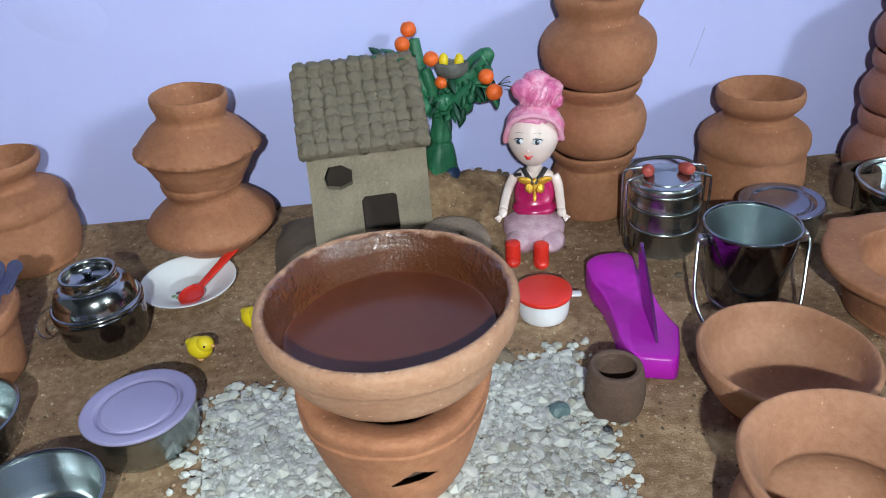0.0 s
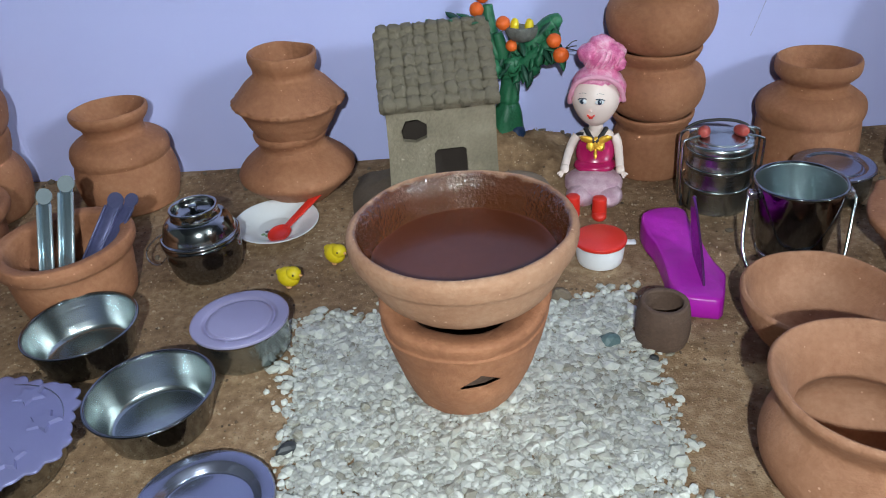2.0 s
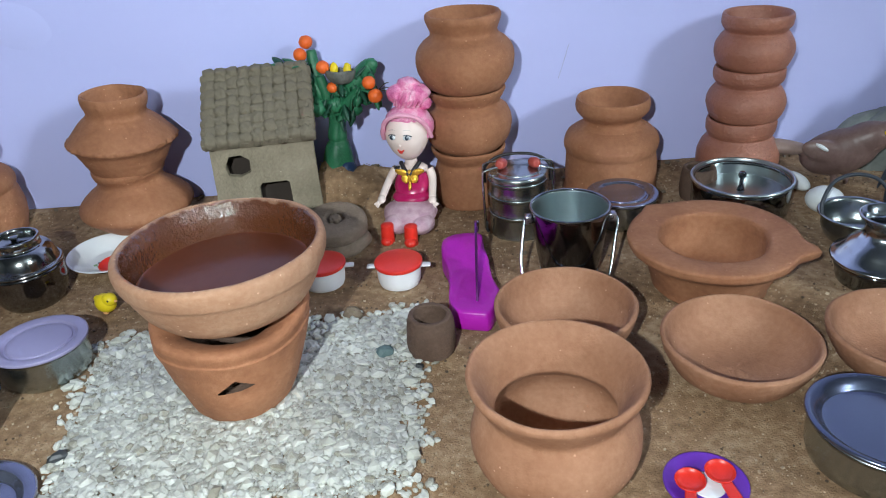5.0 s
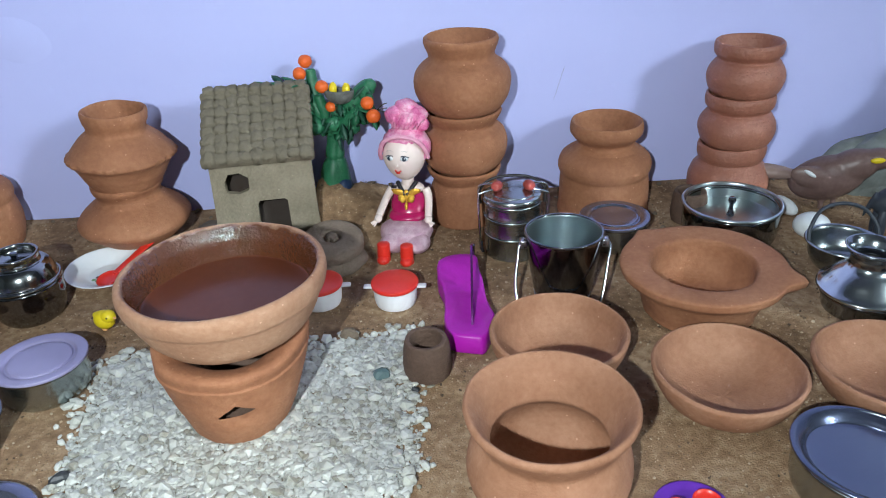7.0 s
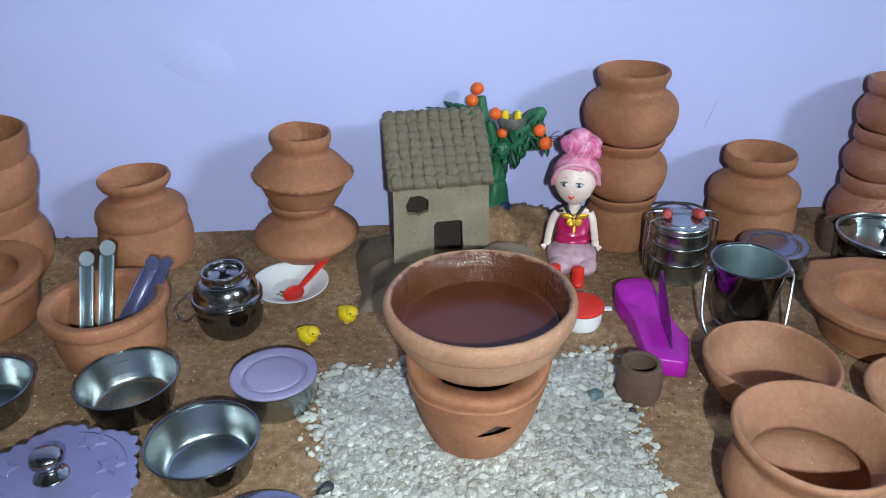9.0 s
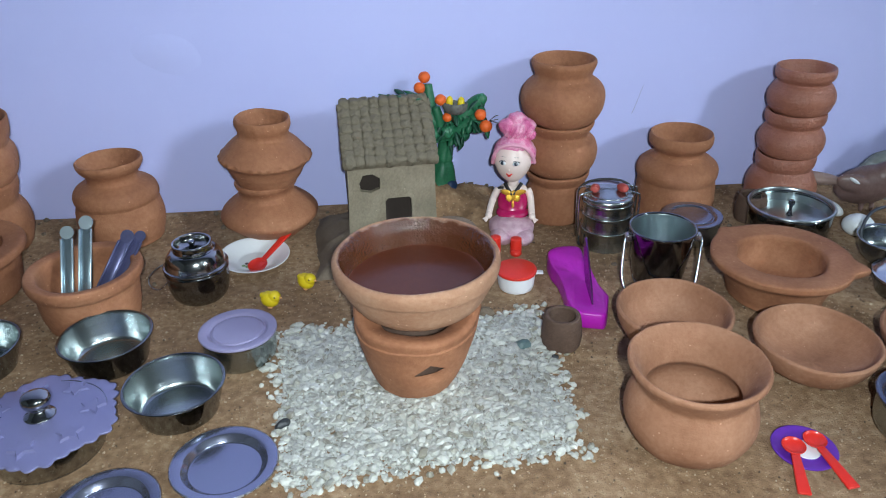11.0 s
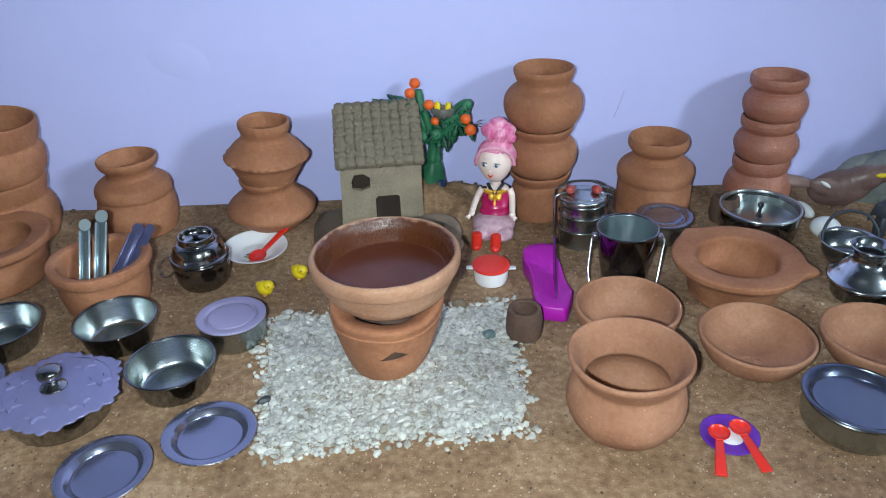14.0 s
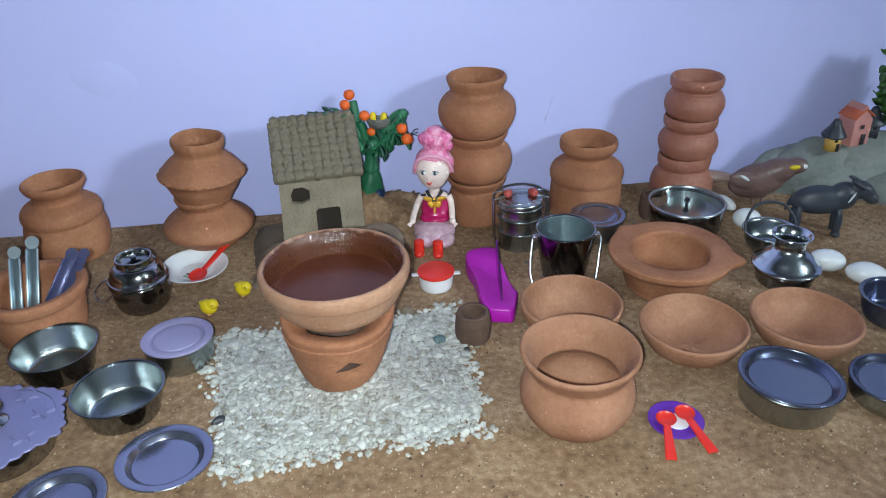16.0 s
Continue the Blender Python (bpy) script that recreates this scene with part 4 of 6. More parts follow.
def star_lid_bowl():
    t = root("lidded_bowl", "steel bowl under a scalloped slate-blue lid with embossed stars", "lidded bowl", pose(-0.2035, 0.1535, 0.0003))
    part("body", lathe("body", [(0, 0), (.0235, 0), (.0255, .0008), (.0275, .004), (.0300, .0165), (.0292, .0165), (.0265, .004), (.0235, .0014), (0, .0014)], STEEL_MID, steps=3), t)

    def scallop(a, r, z):
        if r < 0.028:
            return 0.0
        return (r - 0.028) / 0.0075 * (0.0018 * math.cos(6 * a + 0.9) + 0.0019 * abs(math.cos(15 * a)) + 0.0005 * math.sin(23 * a) - 0.0016)
    cover = part("lid", lathe("lid", [(.0355, -.0002), (.0358, .0005), (.0350, .0012), (.0290, .0017), (.0150, .0028), (.0, .0032), (0, .0022), (.0150, .0018), (.0290, .0008), (.0355, -.0002)], SLATE_LID, seg=204, steps=4, wave=scallop), t, "scalloped slate-blue lid", pose(0, 0, .0172, -2, 1, 0))
    for i in range(7):
        a = 2 * math.pi * i / 7 + 0.35
        c = Vector((0.0232 * math.cos(a), 0.0232 * math.sin(a)))
        pts = []
        for k in range(10):
            q = a + math.pi * k / 5
            rr = 0.0072 if k % 2 == 0 else 0.0036
            pts.append((c.x + rr * math.cos(q), c.y + rr * math.sin(q)))
        bm = bmesh.new()
        lo = [bm.verts.new((px, py, 0.0016)) for px, py in pts]
        hi = [bm.verts.new((c.x + (px - c.x) * .84, c.y + (py - c.y) * .84, 0.0034)) for px, py in pts]
        for k in range(10):
            bm.faces.new((lo[k], lo[(k + 1) % 10], hi[(k + 1) % 10], hi[k]))
        bm.faces.new(hi)
        part("embossed_star", from_bm("embossed_star", bm, SLATE_LID, False), cover)
    part("knob", lathe("knob", [(.0058, .0), (.0060, .0008), (.0042, .0022), (.0030, .0036), (.0034, .0046), (.0050, .0060), (.0057, .0082), (.0050, .0104), (.0028, .0117), (0, .0120)], STEEL_MID, seg=40, steps=4), cover, "polished steel knob", pose(0, 0, .0030) @ Matrix.Diagonal((1.22, 1.22, 1.15, 1)))


star_lid_bowl()


def urn():
    t = root("lidded_urn", "polished steel urn with a bell lid and wire ring", "steel urn", pose(-0.1700, 0.2955, 0))
    part("body", lathe("body", [(0, 0), (.0125, 0), (.0155, .0008), (.0182, .005), (.0196, .012), (.0198, .0185), (.0190, .0236), (0, .0238)], STEEL_DARK_REFLECT, steps=4), t, "dark reflecting steel body")
    lid = part("lid", lathe("lid", [(.0188, .0), (.0188, .0), (.0220, .0002), (.0226, .0009), (.0220, .0017), (.0209, .0020), (.0206, .0032), (.0196, .0068), (.0178, .0101), (.0157, .0119), (.0141, .0124), (.0136, .0130), (.0134, .0150), (.0138, .0170), (.0135, .0179), (.0126, .0180), (.0118, .0172), (.0106, .0135), (.0060, .0118), (0, .0118)], STEEL_MID, steps=4), t, "bell shaped lid with a sunken top", pose(0, 0, .0234) @ Matrix.Diagonal((.92, .92, .95, 1)))
    part("knob", lathe("knob", [(.0030, 0), (.0024, .001), (.0020, .004), (.0026, .0056), (.0020, .0066), (0, .0068)], STEEL, seg=24), lid, "small steel knob", pose(0, 0, .0118))
    part("ring_handle", tube("ring_handle", [(-.0185, .004, .0215), (-.024, .002, .0215), (-.0310, -.001, .0165), (-.0325, -.003, .0110), (-.0290, -.005, .0080), (-.0240, -.006, .0085), (-.0185, -.006, .0135)], .00045, STEEL_DULL), t, "thin wire ring")


urn()


def bucket():
    t = root("bucket", "small stainless steel bucket with its bail handle down", "bucket", pose(0.1334, 0.3070, 0))
    part("body", lathe("body", [(0, .0025), (.0148, .0025), (.0152, .003), (.0163, .006), (.0180, .016), (.0196, .028), (.0206, .0385), (.0206, .040), (.0201, .040), (.0199, .0385), (.0188, .028), (.0172, .016), (.0154, .006), (.014, .004), (0, .004)], STEEL_DARK_REFLECT, steps=3), t)
    # Same tin throughout: dark reflections painted outside, bright sheen painted inside.
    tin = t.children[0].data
    tin.materials.append(STEEL_SHEEN)
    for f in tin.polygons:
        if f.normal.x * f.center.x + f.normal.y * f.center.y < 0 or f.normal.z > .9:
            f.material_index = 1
    part("rim", wire_ring("rim", .0209, .0008, .0405), t, "rolled bright rim")
    part("foot_ring", lathe("foot_ring", [(.0138, .0), (.0152, .0), (.0156, .0012), (.0152, .0030), (.0138, .0030), (.0136, .001), (.0138, .0)], STEEL_DULL, steps=2), t)
    for s in (-1, 1):
        part("ear", from_bm("ear", box_bm((.0042, .0050, .0050), (s * .0222, -.002, .0345), .0009), STEEL_DULL), t)
    part("bail_handle", tube("bail_handle", [(-.0240, -.003, .0345), (-.0252, -.006, .029), (-.0268, -.015, .012), (-.0225, -.022, .0016), (-.010, -.0260, .0014), (.004, -.0265, .0014), (.0140, -.0235, .0016), (.0195, -.0180, .008), (.0235, -.008, .026), (.0248, -.004, .0325), (.0236, -.002, .0345)], .0009, STEEL_BRIGHT, steps=8), t, "bright wire bail handle")


bucket()


def tiffin():
    t = root("tiffin_carrier", "three tier steel lunch carrier with red knobs", "lunch carrier", pose(0.1082, 0.3615, 0))
    z = 0.0
    for i, h in enumerate((.0150, .0115, .0095)):
        part("tier", lathe("tier", [(0, 0), (.0160, 0), (.0172, .0006), (.0174, h - .0024), (.0178, h - .0018), (.0179, h - .0006), (.0170, h), (0, h)], STEEL_SOFT, steps=2), t, m=pose(0, 0, z))
        z += h
    lid = part("lid", lathe("lid", [(.0176, 0), (.0179, .0006), (.0176, .0030), (.0165, .0040), (.0135, .0042), (.0128, .0048), (.006, .0054), (0, .0055), (0, 0)], STEEL_SOFT, steps=3), t, m=pose(0, 0, z))
    for s in (-1, 1):
        for yy, up in ((-.0045, 0.0), (.0050, .0012)):
            part("wire_clasp", tube("wire_clasp", [(s * .0205, yy, .004), (s * .0210, yy, .020), (s * .0212, yy, .0385), (s * .0195, yy, .0415 + up), (s * .0135, yy * .8, .0430 + up), (s * .0085, yy * .6, .0435 + up)], .0007, STEEL_BRIGHT), t, "bent wire clasp")
        k = part("knob", lathe("knob", [(0, -.0045), (.0022, -.0045), (.0031, -.002), (.0032, .0015), (.0022, .0042), (0, .0045)], RED_DULL, seg=24), t, "dull red plastic knob", pose(s * .0098, .000, .0440, 78, 0, s * 18))
    # Thin black arc rising just behind the lid.
    part("top_handle", tube("top_handle", [(-.0200, .010, .028), (-.0196, .011, .038), (-.012, .0130, .0435), (.0, .0140, .0448), (.012, .0130, .0435), (.0196, .011, .038), (.0200, .010, .028)], .0009, BLACK), t, "dark arc behind the lid")
    part("foot_clip", tube("foot_clip", [(-.0198, -.004, .008), (-.0200, -.004, .004), (-.0190, -.004, .001)], .0010, BLACK), t)


tiffin()


def lidded_pan():
    t = root("lidded_pan", "wide steel pan with a sunken lid and knob", "pan", pose(0.2455, 0.3750, 0))
    part("body", lathe("body", [(0, 0), (.024, 0), (.0272, .001), (.0288, .006), (.0293, .020), (.0285, .0215), (.0278, .0205), (.0270, .004), (0, .003)], STEEL, steps=3), t)
    lid = part("lid", lathe("lid", [(.0290, -.0006), (.0302, .0), (.0306, .0010), (.0298, .0018), (.0284, .0010), (.0273, -.0070), (.0258, -.0086), (.010, -.0082), (0, -.008), (0, -.009), (.026, -.0096), (.0278, -.001)], STEEL_SHEEN, steps=4), t, "sunken polished lid", pose(0, 0, .0222))
    part("knob", lathe("knob", [(.0026, 0), (.0022, .001), (.0014, .003), (.0013, .006), (.0022, .0072), (.0023, .0090), (.0014, .0100), (0, .0102)], STEEL, seg=24), lid, "small steel knob", pose(0, 0, -.0083) @ Matrix.Diagonal((1.0, 1.0, 1.25, 1)))


lidded_pan()


def bail_pan():
    t = root("bail_pan", "small deep steel pan with an arched handle", "pan", pose(0.2965, 0.3310, 0))
    part("body", lathe("body", [(0, 0), (.009, 0), (.0140, .002), (.0178, .008), (.0190, .0155), (.0209, .0170), (.0212, .0178), (.0202, .0182), (.0184, .0165), (.0171, .009), (.013, .0035), (0, .0016)], STEEL_SOFT, steps=4), t)
    part("bail_handle", tube("bail_handle", [(-.0194, .001, .0165), (-.0188, .004, .0240), (-.0120, .009, .0330), (.0, .011, .0360), (.0120, .009, .0330), (.0188, .004, .0240), (.0194, .001, .0165)], .0011, HIDE, steps=8), t, "arched dark handle")


bail_pan()


def lota():
    t = root("water_pot", "polished steel water pot with flared open neck", "steel pot", pose(0.2895, 0.2880, 0))
    part("base", lathe("base", [(0, 0), (.0165, 0), (.0190, .001), (.0200, .006), (.0203, .0120), (0, .0120)], STEEL, steps=3), t, "dark reflecting base")
    part("shoulder", lathe("shoulder", [(.0200, .0), (.0232, .0008), (.0237, .0018), (.0230, .0028), (.0210, .0042), (.0188, .0066), (.0165, .0094), (.0140, .0118), (.0116, .0138), (.0101, .0166), (.0105, .0206), (.0134, .0248), (.0139, .0257), (.0130, .0260), (.0105, .0235), (.0088, .0190), (.0092, .0120), (0, .0100)], STEEL_BRIGHT, steps=5), t, "bell shaped polished shoulder", pose(0, 0, .0116))
    # Black disc low in the neck paints in the shade of the opening.
    part("hollow", lathe("hollow", [(0, 0), (.0080, .0), (.0090, .0004)], BLACK, steps=2, seg=32), t, "black disc standing for the shade in the neck", pose(0, 0, .0272))


lota()


def dark_bowl():
    t = root("steel_bowl", "dark reflecting steel bowl at the display's edge", "steel bowl", pose(0.3370, 0.2330, 0))
    part("body", lathe("body", [(0, 0), (.012, 0), (.0165, .002), (.0195, .009), (.0205, .0170), (.0222, .0185), (.0224, .0194), (.0212, .0198), (.0195, .0180), (.0180, .009), (.014, .0032), (0, .002)], STEEL_BLUE, steps=4), t)
    part("rim", wire_ring("rim", .0223, .0006, .0192, STEEL), t, "bright rim")


dark_bowl()


def ladle(top, foot, material, label, w=.0035, disc=.0044):
    """A flat handle with raised edges and a round end, leaning in the crock."""
    a, b = Vector(top), Vector(foot)
    d = (a - b)
    n = d.length
    z = d.normalized()
    x = (Vector((1, 0.1, 0)) - z * z.dot(Vector((1, 0.1, 0)))).normalized()
    y = z.cross(x)
    m = Matrix((x, y, z)).transposed().to_4x4()
    m.translation = b
    t = tagged(part("ladle", None, m=m), label, "ladle", "ladles in the crock")
    bm = box_bm((w * 2, .0007, n - disc), (0, 0, (n - disc) / 2), .0003, 1)
    # Bright ladles: handle in the shaded copy, edges and disc in the lit one.
    part("handle", from_bm("handle", bm, LADLE_SHADED if material is LADLE_LIT else material), t)
    for s in (-1, 1):
        part("edge", from_bm("edge", box_bm((.0011, .0020, n - disc * 1.6), (s * w, -.0007, (n - disc * 1.6) / 2), .0003, 1), material), t)
    bm = bmesh.new()
    bmesh.ops.create_cone(bm, cap_ends=True, segments=28, radius1=disc, radius2=disc, depth=.0008)
    bmesh.ops.rotate(bm, verts=bm.verts, matrix=Matrix.Rotation(radians(90), 3, 'X'))
    bmesh.ops.translate(bm, verts=bm.verts, vec=(0, 0, n - disc * .6))
    part("disc", from_bm("disc", bm, material, False), t, "round flat end")
    return t


ladle((-0.2325, 0.2930, 0.0590), (-0.2315, 0.2600, 0.0070), LADLE_LIT, "bright steel ladle standing in the clay crock")
ladle((-0.2435, 0.2880, 0.0545), (-0.2410, 0.2580, 0.0070), LADLE_LIT, "shorter bright steel ladle standing in the crock", .0033, .0042)
ladle((-0.2070, 0.2920, 0.0490), (-0.2290, 0.2650, 0.0075), LADLE_VIOLET, "violet grey ladle leaning in the clay crock", .0034, .0042)
ladle((-0.2010, 0.2960, 0.0465), (-0.2210, 0.2560, 0.0075), LADLE_VIOLET, "violet grey ladle leaning over the crock's rim", .0030, .0036)

# ---- mud house ----
def mud_house():
    t = root("mud_house", "small grey mud house with a woven lump roof", "toy house", pose(-0.0489, 0.3891, 0, 0, 0, 10))
    x0, x1, yf, yb, zb, zt = -.0318, .0295, -.0255, .0330, .004, .069

    def wob(me, k=0.0007):
        for v in me.vertices:
            v.co += Vector((noise.noise(v.co * 90), noise.noise(v.co * 90 + Vector((3, 1, 7))), noise.noise(v.co * 90 + Vector((9, 4, 1))))) * k
        return me
    win = [(-.0245 + .0, .0505), (-.0215, .0565), (-.0145, .0570), (-.0095, .0535), (-.0100, .0455), (-.0165, .0430), (-.0235, .0445)]
    door = [(-.0072, .0041), (-.0066, .0350), (-.0046, .0374), (.0104, .0376), (.0122, .0362), (.0126, .0041)]
    front = [(x0 - .003, zb), (x0 - .001, .035), (x0, zt), (x1, zt), (x1 + .0005, .035), (x1 + .001, zb)]
    outline = front[:3] + front[3:]
    part("front_wall", wob(plate("front_wall", outline, .0045, GREY_CLAY, holes=[win, [(a, max(b, .0055)) for a, b in door]]), .0003), t, m=pose(0, yf, 0))
    part("back_wall", from_bm("back_wall", box_bm((x1 - x0 - .009, .004, zt - zb), (-.001, yb - .001, (zt + zb) / 2), .001), GREY_CLAY), t)
    for s, xx in ((-1, x0), (1, x1)):
        side = plate("side_wall", [(yf + .001, zb), (yb, zb), (yb, .072), (.012, .096), (yf + .001, .066)], .004, GREY_CLAY)
        part("side_wall", side, t, m=pose(xx + (.004 if s < 0 else -.0012), 0, 0, 0, 0, 94 if s > 0 else 92))
    # Dark sheet behind the openings paints in the shade of the room.
    part("interior", from_bm("interior", box_bm((x1 - x0 - .010, .002, zt - zb), (0, yf + .016, (zt + zb) / 2)), INNER_SHADE, False), t, "dark panel standing for the shade inside")
    bm = bmesh.new()
    bmesh.ops.create_grid(bm, x_segments=40, y_segments=40, size=1.0)
    for v in bm.verts:
        d = max(abs(v.co.x), abs(v.co.y))
        side = min(1.0, (1 - d) / .22)
        q = Vector((v.co.x * 3, v.co.y * 3, 2.7))
        rise = .0095 * math.sin(side * math.pi / 2) * (1 + .16 * noise.noise(q)) + .0016 * noise.noise(q * 2.3) * side
        low = .55 + .45 * min(1.0, max(0.0, (v.co.x + 1.0) / .35))
        v.co = Vector((-.006 + v.co.x * .0535 + .003 * noise.noise(q + Vector((4, 0, 0))), -.020 + v.co.y * .048 + .003 * noise.noise(q + Vector((0, 6, 0))), rise * low - .0006))
    part("plinth", from_bm("plinth", bm, DARK_MUD), t, "dark uneven mud plinth")
    ridge_y, ridge_z, eave_z = .0125, .0975, .0655
    lo, hi = x0 - .0015, x1 + .0012
    spans = {-1: ridge_y + .0300, 1: .0270}
    for s in (-1, 1):
        ey = ridge_y + s * spans[s]
        bm = bmesh.new()
        bm.faces.new([bm.verts.new(q) for q in ((lo, ey, eave_z), (hi, ey, eave_z), (hi, ridge_y, ridge_z), (lo, ridge_y, ridge_z))])
        down = Vector((0, s * (ridge_z - eave_z), spans[s])).normalized() * .0040
        ext = bmesh.ops.extrude_face_region(bm, geom=bm.faces[:])["geom"]
        for v in [g for g in ext if isinstance(g, bmesh.types.BMVert)]:
            v.co -= down
        part("roof", from_bm("roof", bm, GREY_CLAY, False), t)
    shapes = []
    for i in range(6):
        bm = bmesh.new()
        for v in lump(bm, (0, 0, 0), (1, 1, 1), .26, 20 + i, 3, freq=2.2):
            q = v.co.normalized()
            v.co = v.co.lerp(v.co / max(abs(q.x), abs(q.y), abs(q.z)), .42)
        shapes.append(from_bm("roof_lump", bm, GREY_CLAY))
    cols, rows = 9, 8
    rng = random.Random(5)
    for face in (-1, 1):
        ang = math.degrees(math.atan2(ridge_z - eave_z, spans[face]))
        length = math.hypot(ridge_z - eave_z, spans[face])
        cw, ch = (hi - lo) / cols, math.hypot(ridge_z - eave_z, spans[-1]) / rows
        for c in range(cols):
            for r in range(int(length / ch)):
                fr = (r + .5) * ch / length
                over = (c + r) % 2 == 0
                x = lo + cw * (c + .5) + rng.uniform(-.0004, .0004)
                y, z = ridge_y + face * spans[face] * (1 - fr), eave_z + (ridge_z - eave_z) * fr
                m = pose(x, y, z, ang if face < 0 else 180 - ang, rng.uniform(-5, 5), rng.uniform(-9, 9))
                m = m @ Matrix.Diagonal((cw * (.56 if over else .64) * rng.uniform(.94, 1.06), ch * (.70 if over else .54) * rng.uniform(.92, 1.08), (.0038 if over else .0032) * rng.uniform(.9, 1.12), 1))
                part("roof_lump", shapes[rng.randrange(6)], t, m=m)
    for c in range(cols):
        part("roof_lump", shapes[c % 6], t, m=pose(lo + (hi - lo) * (c + .5) / cols, ridge_y, ridge_z, rng.uniform(-8, 8)) @ Matrix.Diagonal((.0039, .0052, .0036, 1)))
    ang = math.degrees(math.atan2(ridge_z - eave_z, spans[-1]))
    for xx in (lo + .0004, hi - .0004):
        for r in range(8):
            fr = (r + .5) / 8
            part("roof_lump", shapes[r % 6], t, m=pose(xx, ridge_y - spans[-1] * (1 - fr), eave_z + (ridge_z - eave_z) * fr - .0012, ang, rng.uniform(-5, 5)) @ Matrix.Diagonal((.0023, .0036, .0036, 1)))


mud_house()


def grinding_stone():
    t = root("grinding_stone", "round brown mud grinding stone with a centre peg hole", "grinding stone", pose(-0.0035, 0.3455, 0))
    bm = bmesh.new()
    lump(bm, (.001, -.001, .0055), (.0205, .0185, .0085), .10, 31, 4)
    part("lower_stone", from_bm("lower_stone", bm, BROWN_MUD), t)
    part("upper_stone", lathe("upper_stone", [(0, .0), (.0175, .0), (.0198, .0025), (.0195, .0058), (.0165, .0082), (.0085, .0088), (.0060, .0080), (.0050, .0064), (.0042, .0064), (.0034, .0085), (0, .0090)], BROWN_MUD, wobble=.0009, seed=32, steps=4), t, "disc with a central hole", pose(0, .001, .0125, 9, 2, 0))


grinding_stone()


# ---- orange tree ----
def leaf_mesh(n, l, w, material):
    verts, faces = [], []
    for i in range(7):
        u = i / 6
        ww = w * math.sin(math.pi * min(u * .92 + .06, 1)) ** .8
        for s in (-1, 0, 1):
            verts.append((s * ww, u * l, -.16 * l * u * u + (0.0005 if s == 0 else 0.0)))
        verts.append((0, u * l, -.16 * l * u * u - .0006))
    for i in range(6):
        a, b = i * 4, i * 4 + 4
        faces += [(a, a + 1, b + 1, b), (a + 1, a + 2, b + 2, b + 1), (a + 2, a + 3, b + 3, b + 2), (a + 3, a, b, b + 3)]
    return mesh_of(n, verts, faces, material)


def orange_tree():
    ox, oy = -0.0075, 0.4150
    t = root("orange_tree", "green clay orange tree with a bird nest", "toy tree", pose(ox, oy, 0))
    trunk = part("trunk", lathe("trunk", [(0, .012), (.0125, .012), (.0118, .022), (.0101, .029), (.0090, .036), (.0072, .0425), (.0056, .0452), (.0061, .0475), (.0052, .0550), (.0055, .0610), (.0060, .0618), (.0078, .068), (.0100, .073), (0, .078)], GREEN, wobble=.0012, seed=40, seg=40), t)
    for v in trunk.data.vertices:
        v.co.x -= .0034 * min(max((.060 - v.co.z) / .026, 0.0), 1.0)
    part("root_patch", ball("root_patch", (.0018, -.0030, .0250), (.0066, .0082, .0066), NAVY, .20, 41), trunk, "navy blue clay foot")
    wood = [[(.0, -.001, .066), (-.008, -.003, .078), (-.016, .0, .088), (-.026, .0, .0945)],
            [(.0, -.002, .068), (.004, -.004, .080), (.003, -.006, .090)],
            [(.002, -.002, .064), (.010, -.006, .072), (.018, -.008, .079), (.0275, -.0095, .084)],
            [(.004, -.002, .068), (.014, -.004, .082), (.021, -.004, .0905), (.0265, -.005, .0945)],
            [(-.010, .002, .082), (-.012, .004, .095), (-.0125, .005, .104)],
            [(-.003, -.003, .066), (-.004, -.006, .078), (-.007, -.006, .090)]]
    for i, w in enumerate(wood):
        part("branch", tube("branch", w, .0062 if i < 4 else .0048, GREEN, taper=.62 if i != 3 else .85), t)
    part("branch_tip", ball("branch_tip", (.0268, -.0052, .0950), (.0042, .0036, .0044), GREEN, .15, 44), t)
    clump = bmesh.new()
    for i in range(6):
        lump(clump, (.001 + .013 * math.sin(i * 2.1), -.006 + .004 * math.cos(i * 1.3), .066 + .0018 * i), (.0056, .0046, .0054), .35, 50 + i, 2, mat_index=0)
    part("foliage", from_bm("foliage", clump, GREEN), t, "lumpy green clay foliage")
    lm = leaf_mesh("leaf", .0115, .0024, GREEN)
    ld = leaf_mesh("leaf", .0115, .0024, DARK_GREEN)
    rng = random.Random(9)
    for i in range(16):
        part("leaf", lm if i % 3 else ld, t, m=pose(-.012 - .0019 * i, -.004 + rng.uniform(-.003, .003), .0985 + rng.uniform(-.003, .0015), rng.uniform(-25, 35), rng.uniform(-30, 30), rng.uniform(40, 200)))
    ls = leaf_mesh("leaf", .0072, .0033, GREEN)
    for i in range(64):
        w = glide(wood[(i * 5) % 4], 4)
        q = w[rng.randrange(2, len(w))]
        part("leaf", ls if i % 3 else ld, t, m=pose(q.x + rng.uniform(-.003, .003), q.y - .004 + rng.uniform(-.002, .002), q.z + rng.uniform(-.004, .003), rng.uniform(-75, -25), rng.uniform(-25, 25), rng.uniform(110, 250)))
    for i, (az, pit) in enumerate(((-150, -55), (-95, -70), (-40, -55), (20, 5), (70, 20), (-10, -25))):
        part("leaf", ld if i % 2 else lm, t, m=pose(.0290, -.0185, .0805, pit, 0, az) @ Matrix.Diagonal((1.0, .92, 1.0, 1)))
